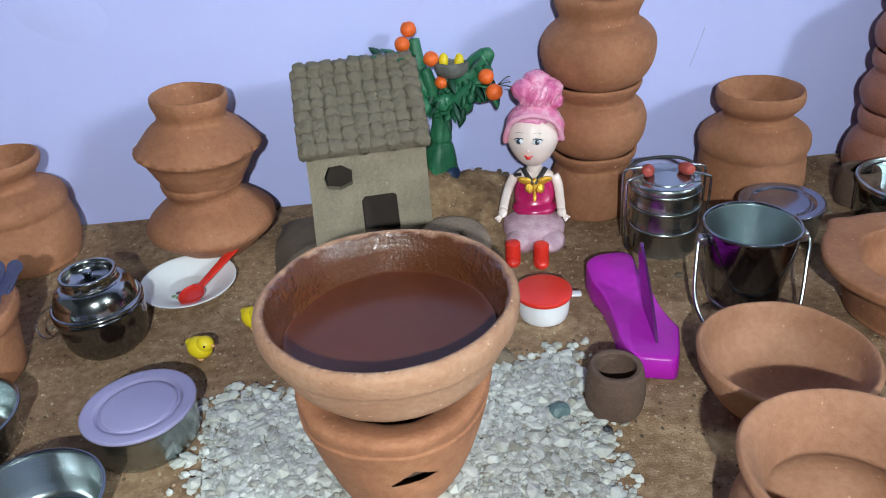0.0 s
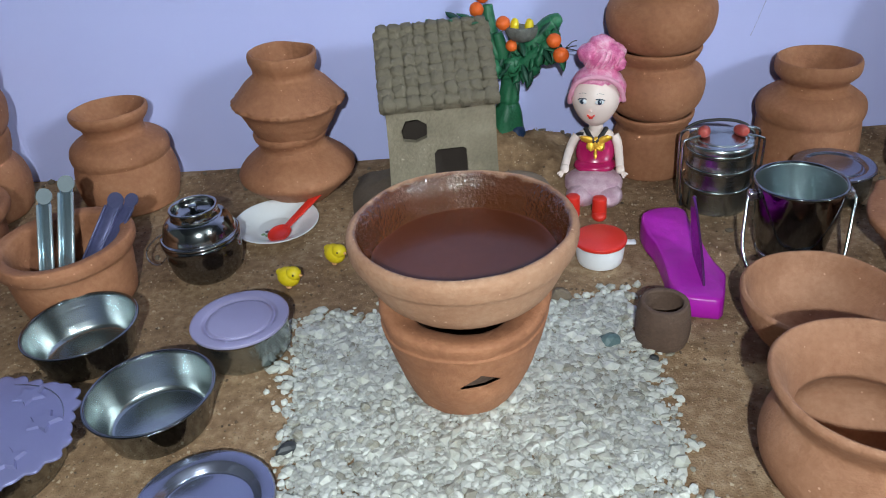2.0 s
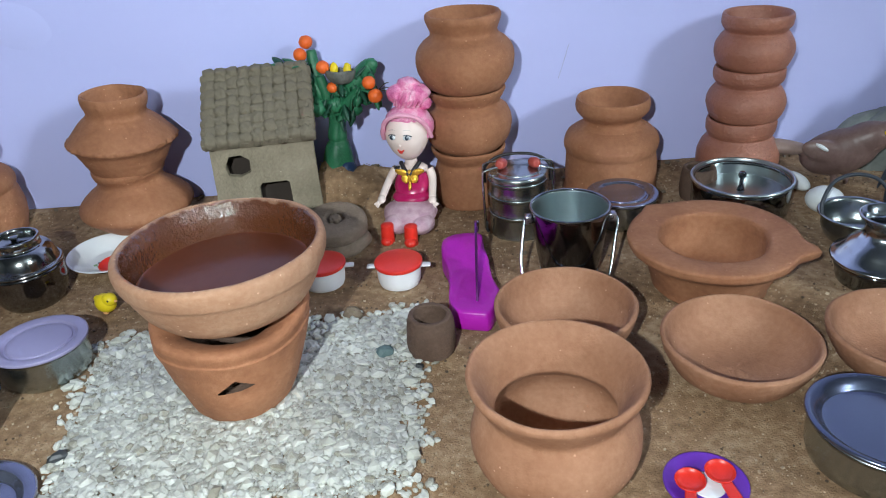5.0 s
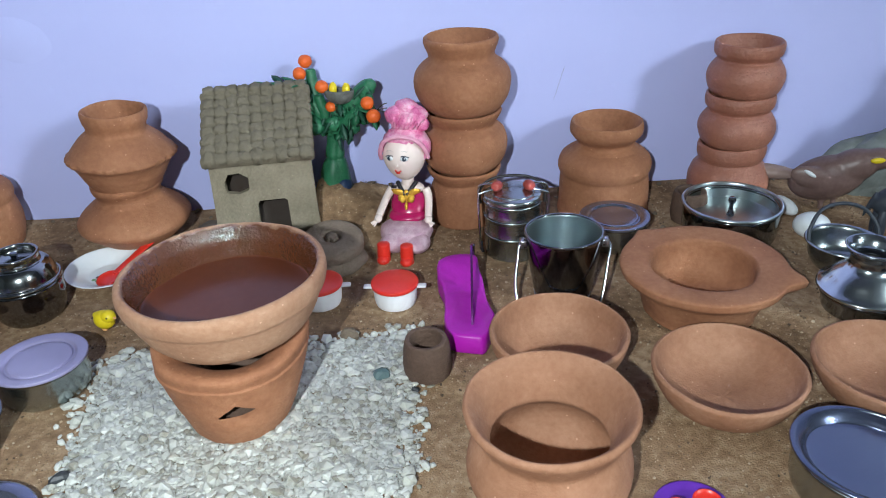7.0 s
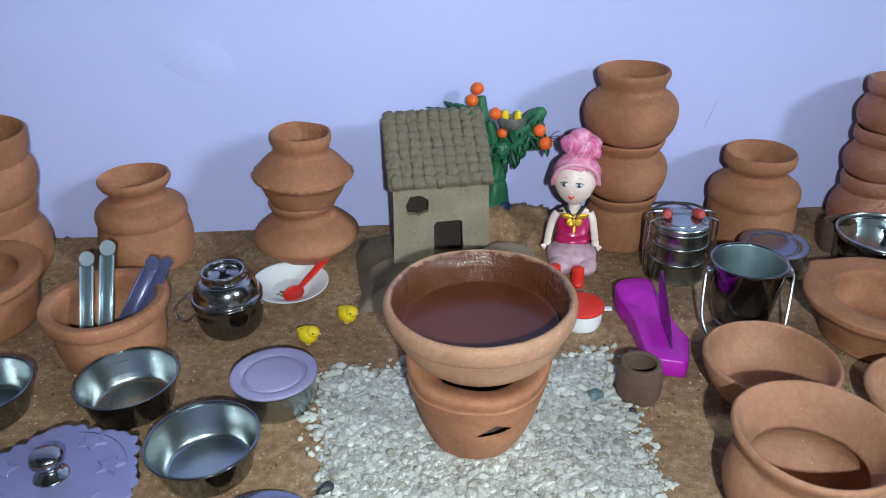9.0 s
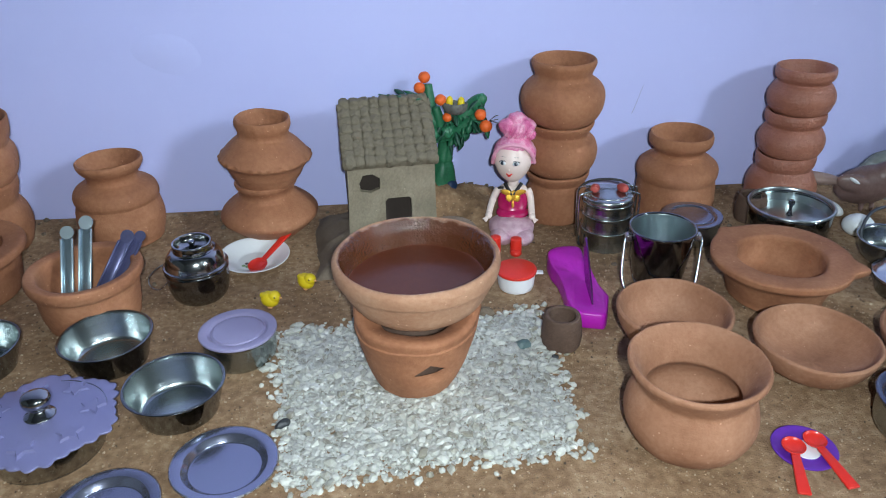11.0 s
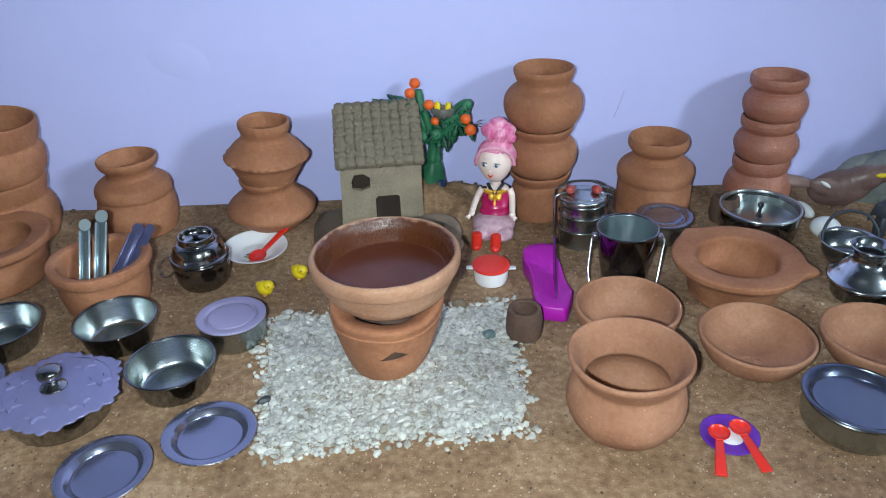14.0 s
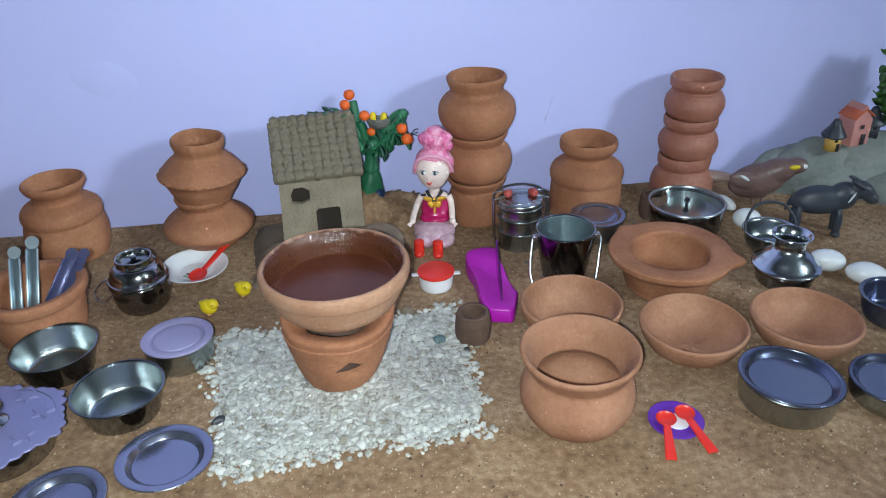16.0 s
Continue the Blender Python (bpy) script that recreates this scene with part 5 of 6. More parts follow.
    for i, (px, py, pz, r) in enumerate(((.0296, -.0205, .0795, .0046), (.0257, -.0160, .0868, .0043), (-.0032, -.0100, .0965, .0042), (-.0188, .0000, .1026, .0043), (-.0152, .0050, .1092, .0044), (.0015, -.0110, .0835, .0036))):
        part("orange", ball("orange", (px, py, pz), (r, r, r * .97), ORANGE, .07, 60 + i), t, "small orange clay fruit")
    nest = part("nest", lathe("nest", [(0, 0), (.0050, .0), (.0085, .0030), (.0096, .0068), (.0088, .0082), (.0072, .0072), (.005, .0045), (0, .004)], surface("grey_straw", [(.08, .08, .07), (.14, .14, .125), (.2, .2, .18)], 200, .9, bump=.9, bump_scale=900), wobble=.0012, seed=71, seg=48), t, "grey twig nest", pose(.0070, -.0085, .0855, -6, 4, 0))
    for s in (-1, 1):
        bm = bmesh.new()
        lump(bm, (s * .0042, 0, .0085), (.0026, .0026, .0042), .1, 72 + s, 3)
        part("chick_figure", from_bm("chick_figure", bm, YELLOW), nest, "tiny yellow figure in the nest")
    for i in range(3):
        part("stamen", tube("stamen", [(.032, -.019, .083), (.036 + .001 * i, -.019, .0865 - .0025 * i), (.0385, -.019, .0870 - .0030 * i)], .0003, BLACK, sides=6, steps=3), t)


orange_tree()


# ---- doll: one plain mesh ----
def doll():
    bm = bmesh.new()
    SK, HR, HB, DR, SKT, GD, BK, SH, EY, WH = range(10)
    Z = Vector((0, 0, 0))

    def limb(points, radius, mat_index, taper=1.0, sides=14):
        me = tube("limb", points, radius, SKIN, sides=sides, taper=taper)
        n0 = len(bm.faces)
        bm.from_mesh(me)
        bpy.data.meshes.remove(me)
        bm.faces.ensure_lookup_table()
        for f in bm.faces[n0:]:
            f.material_index = mat_index
    # seated body
    lump(bm, (0, .004, .0275), (.0113, .0080, .0118), .02, 1, 3, mat_index=DR)
    lump(bm, (0, .003, .0200), (.0122, .0088, .0062), .03, 1, 3, mat_index=DR)
    lump(bm, (0, .003, .0378), (.0105, .0068, .0038), .02, 2, 3, mat_index=SK)
    limb([(0, .003, .037), (0, .0025, .042), (0, .002, .047)], .0040, SK)
    # skirt spread over the lap
    lump(bm, (-.0005, -.003, .0112), (.0168, .0170, .0082), .07, 5, 4, mat_index=SKT, freq=2.0)
    lump(bm, (-.0070, -.013, .0088), (.0088, .0110, .0062), .08, 6, 4, mat_index=SKT, freq=2.0)
    lump(bm, (.0075, -.014, .0085), (.0085, .0105, .0060), .08, 7, 4, mat_index=SKT, freq=2.0)
    # arms
    limb([(-.0108, .004, .0370), (-.0138, .002, .0325), (-.0158, -.002, .0280), (-.0170, -.0075, .0245)], .0027, SK, .85)
    limb([(.0108, .004, .0370), (.0128, .003, .0325), (.0136, .000, .0265), (.0140, -.0040, .0222)], .0027, SK, .85)
    for s, hx, hy, hz in ((-1, -.0172, -.0090, .0232), (1, .0142, -.0052, .0208)):
        lump(bm, (hx, hy, hz), (.0026, .0032, .0028), .05, 9, 2, mat_index=SK)
        for k in range(3):
            limb([(hx, hy, hz), (hx + s * (.0012 + .0006 * k), hy - .0022, hz - .0025 + .0007 * k), (hx + s * (.0022 + .0010 * k), hy - .0030, hz - .0044 + .0012 * k)], .0008, SK, .7, 8)
    # shoes
    for sx, sy in ((-.0120, -.0245), (.0028, -.0265)):
        limb([(sx, sy + .0012, .0122), (sx, sy + .0006, .0075), (sx, sy, .0030), (sx, sy, .0006)], .0040, SH, 1.06)
        lump(bm, (sx, sy + .0012, .0120), (.0040, .0040, .0014), 0, 0, 3, mat_index=SH)
        lump(bm, (sx, sy - .0026, .0030), (.0040, .0044, .0030), .03, 12, 3, mat_index=SH)
    # head
    head = lump(bm, (-.0005, .0005, .0612), (.0137, .0132, .0164), 0.0, 0, 4, mat_index=SK)
    for v in head:
        d = v.co.z - .0615
        if d < 0:
            k = 1 + .22 * d / .0164
            v.co.x = -.0005 + (v.co.x + .0005) * k
            v.co.y = .0005 + (v.co.y - .0005) * k
    # hair, band and bun
    hair = lump(bm, (.0005, .0030, .0665), (.0154, .0146, .0136), .03, 21, 4, mat_index=HR)
    for v in hair:
        if v.co.y < -.0045 and v.co.z < .0728 or v.co.z < .0560:
            v.co = Vector((.0, .003, .064)) + (v.co - Vector((.0, .003, .064))) * .72
    limb([(-.0150, -.0010, .0600), (-.0147, -.0048, .0655), (-.0114, -.0084, .0735), (-.0030, -.0104, .0775), (.0065, -.0096, .0757), (.0126, -.0060, .0692), (.0148, -.0016, .0605)], .0014, HB)
    def combed(verts, centre, n=46, deep=.00022):
        for v in verts:
            d = v.co - Vector(centre)
            v.co += d.normalized() * deep * math.sin(n * math.atan2(d.x, d.y) + 30 * d.z / .01)
    combed(hair, (.0005, .003, .070))
    for at, size, sd in (((.0022, .0050, .0838), (.0108, .0096, .0082), 22), ((-.0050, .0030, .0868), (.0060, .0066, .0058), 23), ((.0082, .0034, .0862), (.0066, .0068, .0062), 24), ((.0016, .0050, .0915), (.0072, .0064, .0046), 25), ((.0112, .0040, .0805), (.0044, .0046, .0044), 26)):
        combed(lump(bm, at, size, .14, sd, 4, mat_index=HR), at)
    for k in range(9):
        a = -2.5 + .26 * k
        limb([(.0022 + .0112 * math.cos(a), .0048 + .0102 * math.sin(a), .0806), (.0022 + .0118 * math.cos(a + .25), .0046 + .0106 * math.sin(a + .25), .0850), (.0022 + .0092 * math.cos(a + .5), .0048 + .0082 * math.sin(a + .5), .0896)], .00050, HR, .6, 6)
    # collar, bow, painted dots
    limb([(-.0060, -.0012, .0438), (-.0036, -.0052, .0408), (-.0005, -.0072, .0372)], .0014, BK, .9, 8)
    limb([(.0060, -.0012, .0438), (.0032, -.0052, .0408), (.0, -.0072, .0372)], .0014, BK, .9, 8)
    limb([(-.0110, .004, .0370), (-.0095, .000, .0395), (-.0070, -.001, .0400)], .0010, BK, 1, 8)
    for bx, bz, rx, rz, tilt in ((-.0042, .0352, .0042, .0020, 20), (.0042, .0352, .0042, .0020, -20), (-.0025, .0318, .0022, .0026, -30), (.0025, .0318, .0022, .0026, 30), (0, .0335, .0018, .0034, 0), (0, .0280, .0009, .0028, 0)):
        lump(bm, (bx * 1.12, -.0070, .0370 + (bz - .0335) * 1.15), (rx * 1.15, .0010, rz * 1.15), .2, 40, 2, (0, tilt, 0), GD)
    # painted face, turned a little to one side
    bm.verts.ensure_lookup_table()
    n0 = len(bm.verts)
    lump(bm, (-.0010, -.0128, .0590), (.0008, .0008, .0008), 0, 0, 2, mat_index=SK)
    for ex in (-.0057, .0037):
        lump(bm, (ex, -.0120, .0640), (.0026, .0009, .0016), 0, 0, 2, (0, 0, -24 if ex < 0 else 18), WH)
        lump(bm, (ex, -.0126, .0641), (.0014, .0007, .0015), 0, 0, 2, mat_index=EY)
        lump(bm, (ex + .0006, -.0132, .0647), (.0005, .0003, .0005), 0, 0, 1, mat_index=WH)
        limb([(ex - .0020, -.0114, .0683), (ex, -.0119, .0689), (ex + .0020, -.0114, .0684)], .00008, EY, 1, 6)
        limb([(ex - .0027, -.0112, .0647), (ex - .0012, -.0124, .0658), (ex + .0012, -.0124, .0658), (ex + .0027, -.0110, .0647)], .00030, EY, 1, 6)
    limb([(-.0030, -.0114, .0559), (-.0020, -.0120, .0553), (-.0010, -.0122, .0551), (.0000, -.0120, .0553), (.0010, -.0114, .0559)], .00045, SH, 1, 8)
    lump(bm, (-.0010, -.0119, .0546), (.0014, .0008, .0008), 0, 0, 2, mat_index=SH)
    bm.verts.ensure_lookup_table()
    turned = Matrix.Rotation(radians(-10), 3, 'Z')
    hub = Vector((-.0005, .0005, 0))
    for v in bm.verts[n0:]:
        v.co = hub + turned @ (v.co - hub)
    for v in bm.verts:
        k = min(max((v.co.z - .018) / .020, 0.0), 1.0)
        h = min(max((v.co.z - .040) / .012, 0.0), 1.0)
        v.co.y += .0090 * k * k * (3 - 2 * k)
        c = min(max((v.co.z - .018) / .014, 0.0), 1.0) * (1 - h)
        v.co.z -= .0036 * h + .0030 * c
    me = from_bm("doll", bm, [SKIN, HAIR, HAIR_LIGHT, DRESS, SKIRT, GOLD, BLACK, RED_PLASTIC, EYE_DARK, CHINA])
    ob = part("doll", me, m=pose(0.0412, 0.3720, 0, 0, 0, -4))
    tagged(ob, "seated vinyl doll with pink bun and crimson dress", "doll")


doll()


# ---- small plastic and china things ----
def lidded_cup(x, y, rz, label):
    t = root("toy_saucepan", label, "toy saucepan", pose(x, y, 0.0002, 0, 0, rz), "red lidded saucepans")
    part("body", lathe("body", [(0, 0), (.0100, 0), (.0113, .0008), (.0120, .004), (.0124, .0112), (.0118, .0115), (0, .0112)], WHITE_PLASTIC, steps=3, seg=48), t)
    part("lid", lathe("lid", [(.0122, 0), (.0132, .0004), (.0134, .0016), (.0128, .0024), (.0085, .0030), (0, .0033), (0, 0)], RED_PLASTIC, steps=3, seg=48), t, "flat red lid", pose(0, 0, .0113, 1, 0, 0))
    for s in (-1, 1):
        bm = box_bm((.0060, .0042, .0013), (s * .0148, 0, .0104), .0006)
        part("handle", from_bm("handle", bm, WHITE_PLASTIC), t, "white tab handle")


lidded_cup(0.0392, 0.3020, 0, "white toy saucepan with red lid before the doll")
lidded_cup(-0.0040, 0.3030, 6, "white toy saucepan with red lid behind the stove")


def cutting_board():
    t = root("cutting_board", "wavy magenta plastic cutting board with upright blade", "cutting board", pose(0.078, 0.298, 0.0004))
    line = [(-.0162, .0235), (-.0150, .0300), (-.0095, .0350), (.0, .0368), (.0072, .0340), (.0088, .0200), (.0110, .0085), (.0130, -.0120), (.0170, -.0265), (.0170, -.0265), (.0128, -.0440), (.0100, -.0482), (.0100, -.0482), (-.0035, -.0455), (-.0072, -.0420), (-.0072, -.0420), (-.0098, -.0300), (-.0100, -.0160), (-.0118, .0010), (-.0150, .0120), (-.0162, .0235)]
    ring = glide([(a, b, 0) for a, b in line], 5)[:-1]
    bm = bmesh.new()
    n = len(ring)
    rows = []
    for k, (z, grow) in enumerate(((0, .99), (.0008, 1.0), (.0092, .985), (.0102, .97), (.0106, .94))):
        rows.append([bm.verts.new((v.x * grow, v.y * grow, z * (1.0 + .25 * max(0.0, v.y) / .044) if z > .002 else z)) for v in ring])
    for a, b in zip(rows, rows[1:]):
        for i in range(n):
            bm.faces.new((a[i], a[(i + 1) % n], b[(i + 1) % n], b[i]))
    inner = rows[-1]
    for g in (.8, .55, .3):
        nxt = [bm.verts.new((v.x * g, v.y * g, .0107 * (1 + .25 * max(0.0, v.y * g) / .044) + .0003 * math.sin(v.y * g * 520))) for v in ring]
        for i in range(n):
            bm.faces.new((inner[i], inner[(i + 1) % n], nxt[(i + 1) % n], nxt[i]))
        inner = nxt
    bm.faces.new(inner)
    bm.faces.new(list(reversed(rows[0])))
    part("board", from_bm("board", bm, PURPLE), t)
    blade = surface("purple_tinted_blade", [(.16, .03, .20), (.22, .05, .26)], 60, .22, metal=.75)
    pts = glide([(-.0370, 0, .0095), (-.0250, 0, .0095), (-.0120, 0, .0100), (-.0030, 0, .0170), (.0040, 0, .0270), (.0060, 0, .0335), (.0030, 0, .0360), (-.0050, 0, .0335), (-.0160, 0, .0270), (-.0280, 0, .0190), (-.0370, 0, .0095)], 4)[:-1]
    part("blade", plate("blade", [(p.x, p.z) for p in pts], .0011, blade), t, "thin dark purple upright blade", pose(.0055, 0, 0, 0, 0, 90))
    part("blade_tip", from_bm("blade_tip", box_bm((.0018, .0030, .0062), (.0058, .0052, .0320), .0006), STEEL), t, "bright steel tip")


cutting_board()


def china_plate():
    t = root("china_plate", "small white china saucer with a painted flower", "plate", pose(-0.1440, 0.3370, 0.0004, 2, 2, 0))
    part("dish", lathe("dish", [(0, .0), (.0120, .0), (.0135, .0006), (.0200, .0042), (.0242, .0066), (.0247, .0071), (.0242, .0075), (.0195, .0054), (.0130, .0020), (.010, .0016), (0, .0015)], CHINA, steps=4), t)
    bm = bmesh.new()
    for i, (a, b, r, k) in enumerate(((-.0025, -.006, .0020, 0), (.0005, -.0070, .0018, 0), (-.0050, -.0045, .0014, 1), (-.0035, -.0085, .0016, 2), (-.0065, -.0075, .0013, 2))):
        c = bmesh.ops.create_circle(bm, cap_ends=True, segments=12, radius=r, matrix=Matrix.Translation((a, b, .00205)))
        for f in {f for v in c["verts"] for f in v.link_faces}:
            f.material_index = k
    part("painted_flower", from_bm("painted_flower", bm, [surface("flower_pink", [(.6, .25, .28), (.7, .35, .36)], 99, .4), surface("flower_dark", [(.08, .05, .07), (.14, .1, .12)], 99, .4), surface("flower_green", [(.15, .3, .12), (.25, .4, .2)], 99, .4)], False), t, "faded painted flower")


china_plate()


def spoon(a, b, material, label, z0, z1, head=.0052, group="red plastic spoons"):
    """A spoon with its bowl at a and its handle's end at b."""
    d = Vector((b[0] - a[0], b[1] - a[1]))
    n = d.length
    t = root("spoon", label, "spoon", pose(a[0], a[1], z0, 0, -math.degrees(math.atan2(z1 - z0, n)), math.degrees(math.atan2(d.y, d.x))), group)
    part("bowl", lathe("bowl", [(0, 0), (head * .5, .0003), (head * .85, .0012), (head, .0024), (head * .95, .0027), (head * .8, .0018), (head * .45, .0010), (0, .0008)], material, steps=3, seg=32), t)
    bm = box_bm((n - head * .6, .0040, .0014), (head * .7 + (n - head * .6) / 2, 0, .0016), .0005)
    for v in bm.verts:
        if v.co.x > n * .6:
            v.co.y *= 1 + .5 * (v.co.x - n * .6) / (n * .4)
    part("handle", from_bm("handle", bm, material), t)
    return t


spoon((-0.1392, 0.3270), (-0.1210, 0.3640), RED_PLASTIC, "red plastic spoon resting across the white saucer", .0028, .0125, .0070)


def violet_dish():
    t = root("saucer", "small violet plastic saucer with a white centre", "saucer", pose(0.1668, 0.1480, 0.0002))
    part("dish", lathe("dish", [(0, 0), (.0095, 0), (.0145, .0012), (.0152, .0018), (.0147, .0023), (.0100, .0014), (.0065, .0012), (0, .0012)], VIOLET, steps=3, seg=48), t)
    part("centre", lathe("centre", [(0, .0004), (.0060, .0003), (.0064, 0), (.0062, -.0003)], CHINA, steps=2, seg=32), t, "white round centre", pose(.0005, -.001, .0013))


violet_dish()
spoon((0.1606, 0.1465), (0.1552, 0.1190), RED_PLASTIC, "red plastic spoon lying on the violet saucer", .0026, .0006, .0056)
spoon((0.1722, 0.1505), (0.1785, 0.1225), RED_PLASTIC, "red plastic spoon crossing the violet saucer's edge", .0027, .0006, .0056)


def toy_chick(x, y, rz, label):
    bm = bmesh.new()
    lump(bm, (0, 0, .0068), (.0072, .0056, .0062), .04, 81, 3)
    lump(bm, (.0042, 0, .0100), (.0048, .0044, .0042), .03, 82, 3)
    lump(bm, (-.0054, 0, .0090), (.0026, .0026, .0022), .05, 83, 3)
    lump(bm, (.0092, 0, .0098), (.0014, .0009, .0008), 0, 0, 2, mat_index=1)
    for s in (-1, 1):
        lump(bm, (.0064, s * .0034, .0110), (.0007, .0006, .0007), 0, 0, 2, mat_index=2)
        lump(bm, (.0006, s * .0022, .0010), (.0022, .0014, .0010), 0, 0, 2, mat_index=1)
    ob = part("toy_chick", from_bm("toy_chick", bm, [YELLOW, surface("pale_orange", [(.7, .35, .12), (.78, .42, .18)], 90, .5), BLACK]), m=pose(x, y, 0, 0, 0, rz) @ Matrix.Diagonal((.88, .88, .88, 1)))
    tagged(ob, label, "toy chick", "yellow toy chicks")


toy_chick(-0.1205, 0.2800, -20, "small yellow plastic chick standing on sand")
toy_chick(-0.1010, 0.3020, -32, "small yellow plastic chick standing near the stove")


def stone(x, y, size, material, label, seed, turn=0):
    bm = bmesh.new()
    lump(bm, (0, 0, size[2] * .6), size, .35, seed, 2, freq=1.2)
    ob = part("stone", from_bm("stone", bm, material, False), m=pose(x, y, max(0.001, ground_height(x, y)), 0, 0, turn))
    tagged(ob, label, "stone")


stone(-0.089, 0.166, (.0050, .0028, .0026), STONE_BLACK, "small black stone at the gravel's edge", 91, 35)
stone(0.0385, 0.2325, (.0048, .0042, .0030), STONE_TEAL, "small teal grey stone among white gravel", 92, 20)
stone(0.0560, 0.2215, (.0020, .0018, .0016), STONE_BLACK, "tiny dark pebble beside the clay cup", 93, 0)
stone(0.018, 0.2655, (.0050, .0034, .0040), DARK_MUD, "dark pebble between stove and gravel edge", 94, 0)
stone(-0.0020, 0.3705, (.0062, .0045, .0042), SAND, "pale lump of earth on the sand mound", 95, 30)


# ---- figures and eggs on the east side ----
def egg(x, y, size, label, rz=0, tilt=0):
    ob = part("egg", ball("egg", (0, 0, 0), size, SHELL, .03, int(abs(x) * 999)), m=pose(x, y, size[2] * .97, 0, tilt, rz))
    tagged(ob, label, "egg", "white eggs")


egg(0.3260, 0.2990, (.0125, .0088, .0082), "smooth white egg lying on sand", -25)
egg(0.3440, 0.2790, (.0135, .0088, .0080), "long white egg lying on sand", -25)
egg(0.2945, 0.3690, (.0110, .0092, .0085), "white egg beside the arched pan", -20)
egg(0.2915, 0.4060, (.0050, .0130, .0050), "thin white egg leaning behind the pan", 15)
egg(0.2825, 0.4200, (.0040, .0080, .0045), "small white egg beside the bird figure", 10)


def bird_figure():
    bm = bmesh.new()
    lump(bm, (0, 0, .0215), (.0235, .0120, .0150), .05, 101, 4, (0, -20, -18))
    lump(bm, (.0130, -.0042, .0310), (.0170, .0100, .0110), .04, 102, 4, (0, -24, -18))
    lump(bm, (.0265, -.0085, .0375), (.0100, .0072, .0072), .04, 103, 3, (0, -8, -18))
    lump(bm, (-.0310, .0095, .0225), (.0185, .0062, .0040), .08, 104, 3, (0, 4, -18), 0)
    lump(bm, (-.012, -.0060, .0245), (.0140, .0040, .0075), .06, 105, 3, (0, 10, -16), 0)
    for s in (-1, 1):
        lump(bm, (.002 + s * .004, -.004, .0040), (.0020, .0020, .0050), 0, 0, 2)
    bm = blend(bm, .0011)
    lump(bm, (-.0330, .0100, .0230), (.0195, .0066, .0046), .08, 104, 3, (0, 4, -18), 3)
    lump(bm, (-.0150, -.0092, .0285), (.0046, .0012, .0014), 0, 0, 2, (0, 30, -18), 2)
    lump(bm, (.0230, -.0146, .0385), (.0044, .0016, .0020), .1, 106, 2, (0, -10, -18), 1)
    lump(bm, (.0310, -.0148, .0390), (.0026, .0012, .0024), .1, 107, 2, (0, 0, -18), 2)
    ob = part("bird_figure", from_bm("bird_figure", bm, [FEATHER, YELLOW, SHELL, FEATHER_PALE]), m=pose(0.3180, 0.4120, 0))
    tagged(ob, "brown painted clay bird figure with a yellow mark", "bird figure")


bird_figure()


def buffalo_figure():
    bm = bmesh.new()
    lump(bm, (0, 0, .0285), (.0215, .0100, .0118), .06, 111, 4, (0, -4, 0))
    lump(bm, (.0160, 0, .0330), (.0110, .0090, .0115), .05, 112, 3)
    lump(bm, (.0280, -.001, .0390), (.0100, .0058, .0070), .05, 113, 3, (0, 28, 0))
    lump(bm, (.0360, -.001, .0325), (.0065, .0042, .0050), .05, 114, 3, (0, 35, 0))
    for x, y, r in ((-.0160, -.006, .0034), (-.0150, .006, .0034), (.0140, -.0065, .0036), (.0160, .006, .0036)):
        lump(bm, (x, y, .0120), (r, r, .0128), .08, 115, 3)
        lump(bm, (x + .0006, y, .0022), (r * 1.15, r * 1.15, .0024), .05, 116, 2)
    for s in (-1, 1):
        lump(bm, (.0230, s * .0060, .0455), (.0075, .0016, .0018), .05, 117, 2, (0, 25, s * 25))
    lump(bm, (-.0225, 0, .0260), (.0015, .0015, .0095), .05, 118, 2, (0, 15, 0))
    bm = blend(bm, .0010)
    lump(bm, (.0195, -.0092, .0355), (.0008, .0006, .0052), 0, 0, 2, (0, 25, 0), 1)
    ob = part("buffalo_figure", from_bm("buffalo_figure", bm, [HIDE, SHELL]), m=pose(0.3440, 0.3560, 0, 0, 0, -12))
    tagged(ob, "slate painted clay buffalo figure standing on sand", "buffalo figure")


buffalo_figure()


def rock_hill():
    bm = bmesh.new()
    for i, (x, y, z, a, b, c) in enumerate(((.385, .440, .010, .050, .022, .036), (.430, .438, .012, .050, .024, .038), (.480, .435, .010, .050, .028, .036), (.410, .425, .005, .055, .016, .024), (.355, .448, .006, .030, .014, .030), (.455, .415, .004, .05, .02, .022))):
        lump(bm, (x, y, z), (a, b, c), .16, 120 + i, 4, freq=1.8)
    ob = part("rock_hill", from_bm("rock_hill", bm, ROCK), m=pose(0, 0, 0))
    tagged(ob, "grey painted clay hill against the wall", "clay hill")


rock_hill()


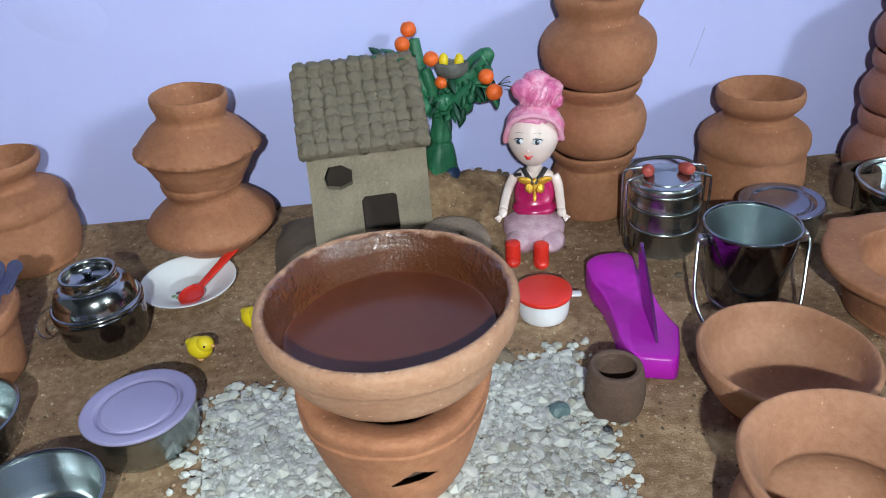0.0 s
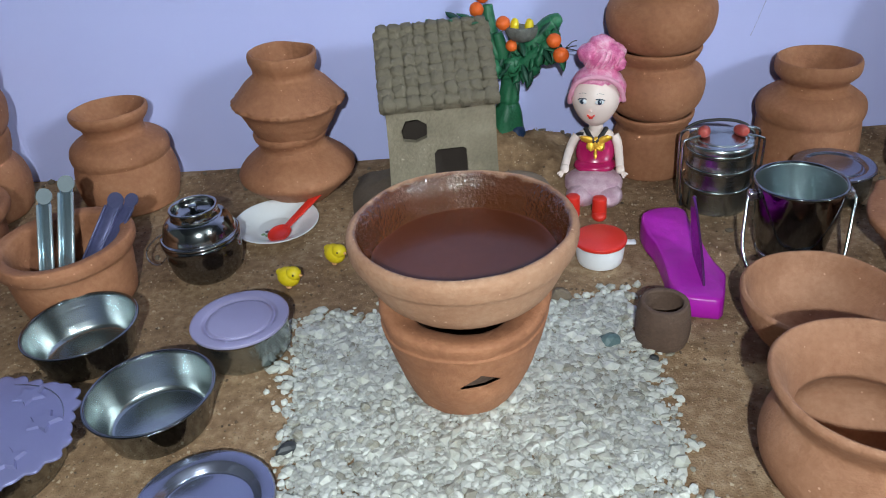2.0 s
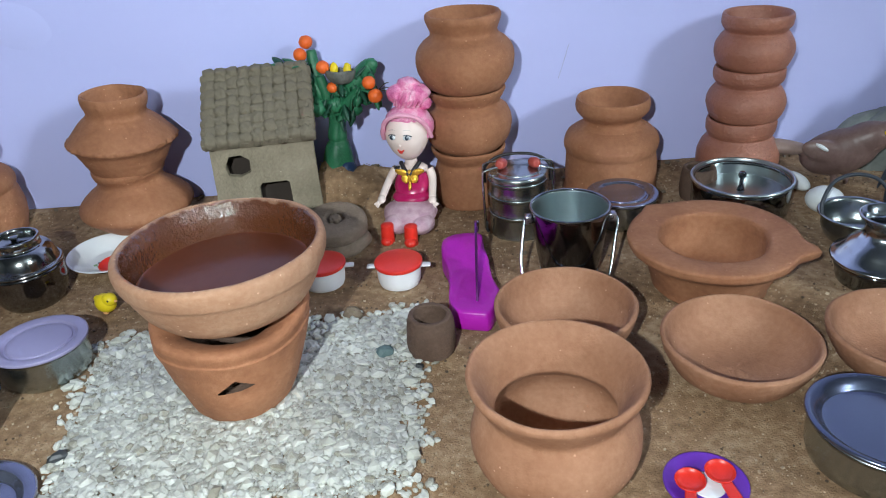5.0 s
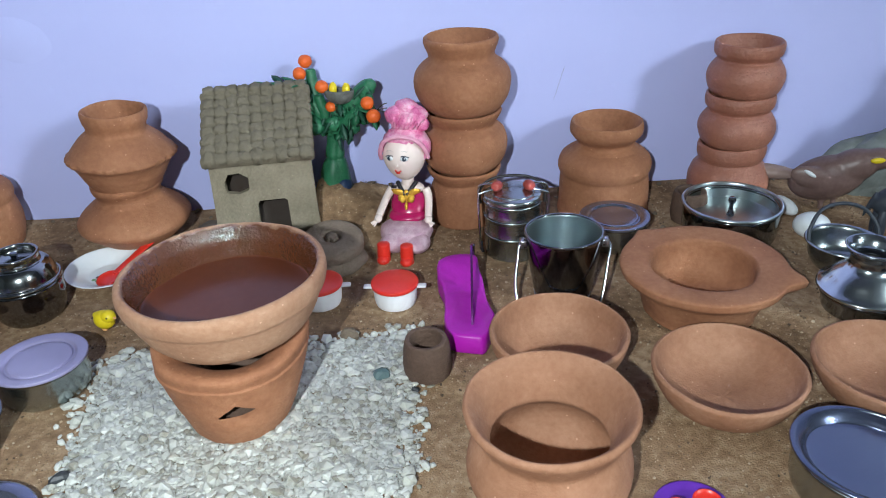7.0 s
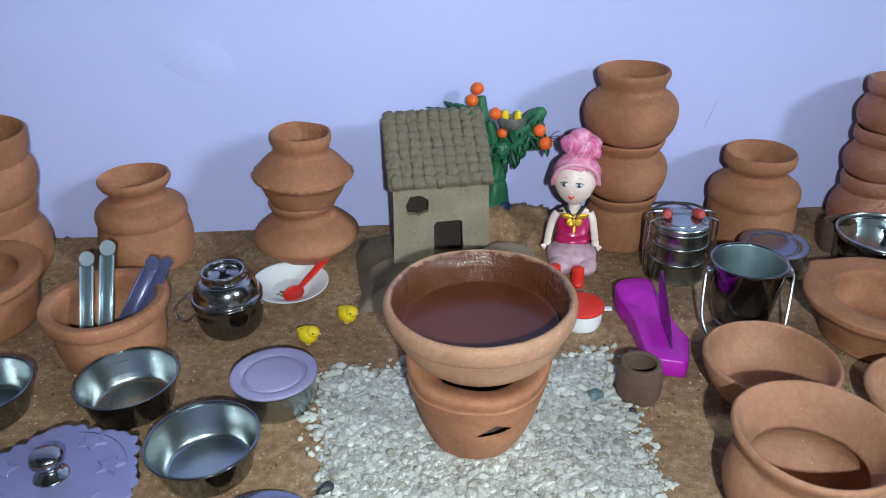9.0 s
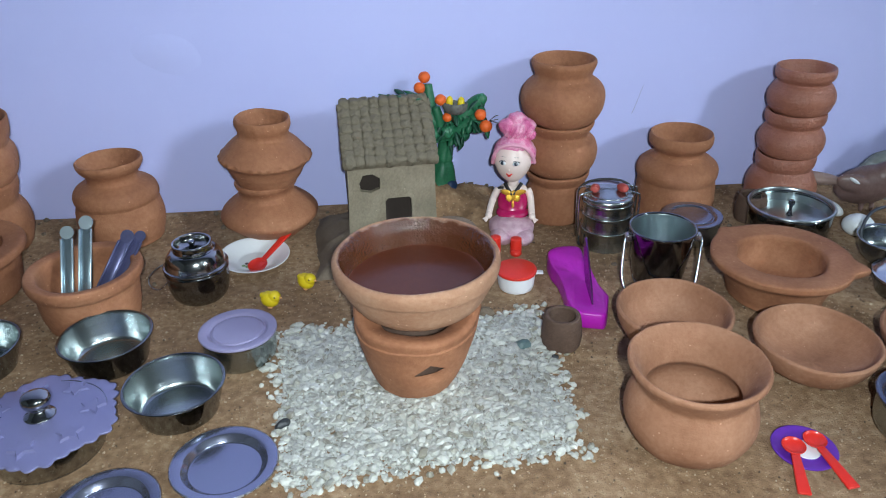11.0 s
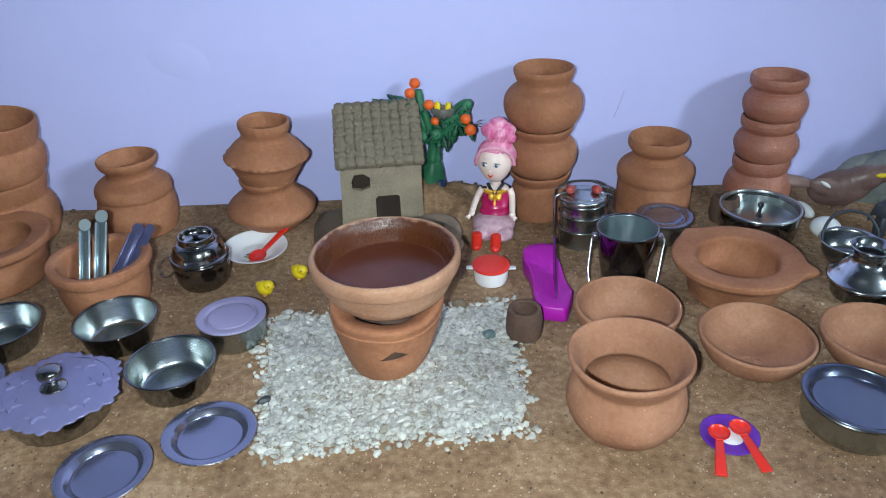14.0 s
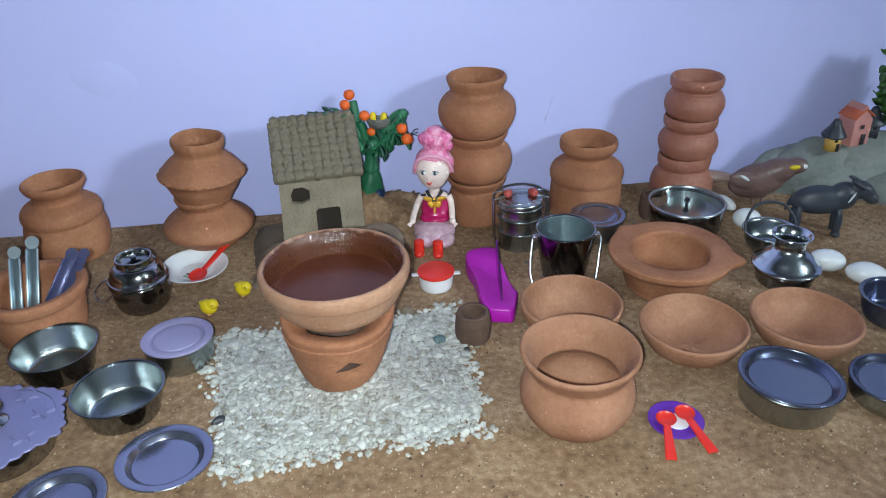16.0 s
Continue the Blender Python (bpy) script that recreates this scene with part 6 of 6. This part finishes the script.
def hut(x, y, z, w, h, wall_material, roof_material, label, rz=0, pointed=False):
    t = root("toy_hut", label, "toy hut", pose(x, y, z, 0, 0, rz), "small huts on the hill")
    if pointed:
        part("wall", lathe("wall", [(0, 0), (w * .5, 0), (w * .52, h * .5), (0, h * .5)], wall_material, steps=1, seg=24), t)
        part("roof", lathe("roof", [(w * .30, h * .46), (w * .78, h * .46), (w * .72, h * .56), (w * .35, h * .84), (w * .2, h), (0, h * 1.02)], roof_material, steps=3, seg=24, wobble=.0006), t, "dark cone roof")
    else:
        outline = [(-w / 2, 0), (w / 2, 0), (w / 2, h * .62), (0, h), (-w / 2, h * .62)]
        part("wall", plate("wall", outline, w * .9, wall_material), t, m=pose(0, -w * .45, 0))
        for s in (-1, 1):
            bm = box_bm((w * .72, w * 1.05, .0012), (0, 0, 0), .0004, 1)
            part("roof", from_bm("roof", bm, roof_material), t, "sloping painted roof", pose(s * w * .27, 0, h * .81, 0, s * 37, 0))
    part("doorway", from_bm("doorway", box_bm((w * .24, .0010, h * .26), (w * .12, -w * .5, h * .15), .0003, 1), BLACK), t, "dark doorway")
    part("window_opening", from_bm("window_opening", box_bm((w * .18, .0010, h * .10), (-w * .05, -w * .5, h * .38 if pointed else h * .48), .0002, 1), BLACK), t, "dark window")


hut(0.384, 0.4245, 0.0415, .0125, .0270, HUT_YELLOW, HIDE, "tiny yellow hut with a dark cone roof", 0, True)
hut(0.4045, 0.4330, 0.0440, .0190, .0355, HUT_PINK, HUT_ORANGE, "tiny pink hut with an orange roof", 18)
hut(0.4235, 0.4380, 0.0460, .0130, .0270, HIDE, HIDE, "tiny dark hut beside the pink hut", 0, True)


def green_tree():
    t = root("toy_tree", "small green toy tree on the clay hill", "toy tree", pose(0.446, 0.436, 0.040))
    part("trunk", tube("trunk", [(0, 0, 0), (.001, 0, .02), (0, 0, .045)], .0030, DARK_MUD, taper=.6), t)
    rng = np.random.default_rng(4)
    lm = leaf_mesh("leaf", .011, .0036, LEAF)
    vs, fs = [], []
    base = [v.co.copy() for v in lm.vertices]
    poly = [tuple(p.vertices) for p in lm.polygons]
    for i in range(330):
        d = Vector(rng.normal(size=3)).normalized()
        c = Vector((d.x * .0240, d.y * .015, .060 + d.z * .030)) * float(rng.uniform(.75, 1.05))
        q = pose(*c, *rng.uniform(0, 360, 3))
        o = len(vs)
        vs += [q @ v for v in base]
        fs += [tuple(k + o for k in p) for p in poly]
    part("crown", mesh_of("crown", vs, fs, LEAF), t, "dense green leaves")


green_tree()


def cloth_strip():
    nx, nz = 6, 14
    verts, faces = [], []
    for j in range(nz + 1):
        for i in range(nx + 1):
            u, w = i / nx - .5, j / nz
            verts.append((.014 * u + 0.0016 * w, 0.0457 * w + .0015 * math.sin(u * 9 + w * 6), .0022 + .022 * w ** 1.3 + .0012 * math.sin(u * 12)))
    for j in range(nz):
        for i in range(nx):
            a = j * (nx + 1) + i
            faces.append((a, a + 1, a + nx + 2, a + nx + 1))
    me = mesh_of("cloth_strip", verts, faces, WHITE_CLOTH)
    ob = part("cloth_strip", me, m=pose(-0.4051, 0.3200, 0))
    sol = ob.modifiers.new("thick", 'SOLIDIFY')
    sol.thickness = .0012
    tagged(ob, "crumpled white cloth strip behind the broad clay bowl", "cloth")


cloth_strip()
egg(-0.3927, 0.2898, (.0115, .0110, .0105), "round white egg beside the broad clay bowl", 0)
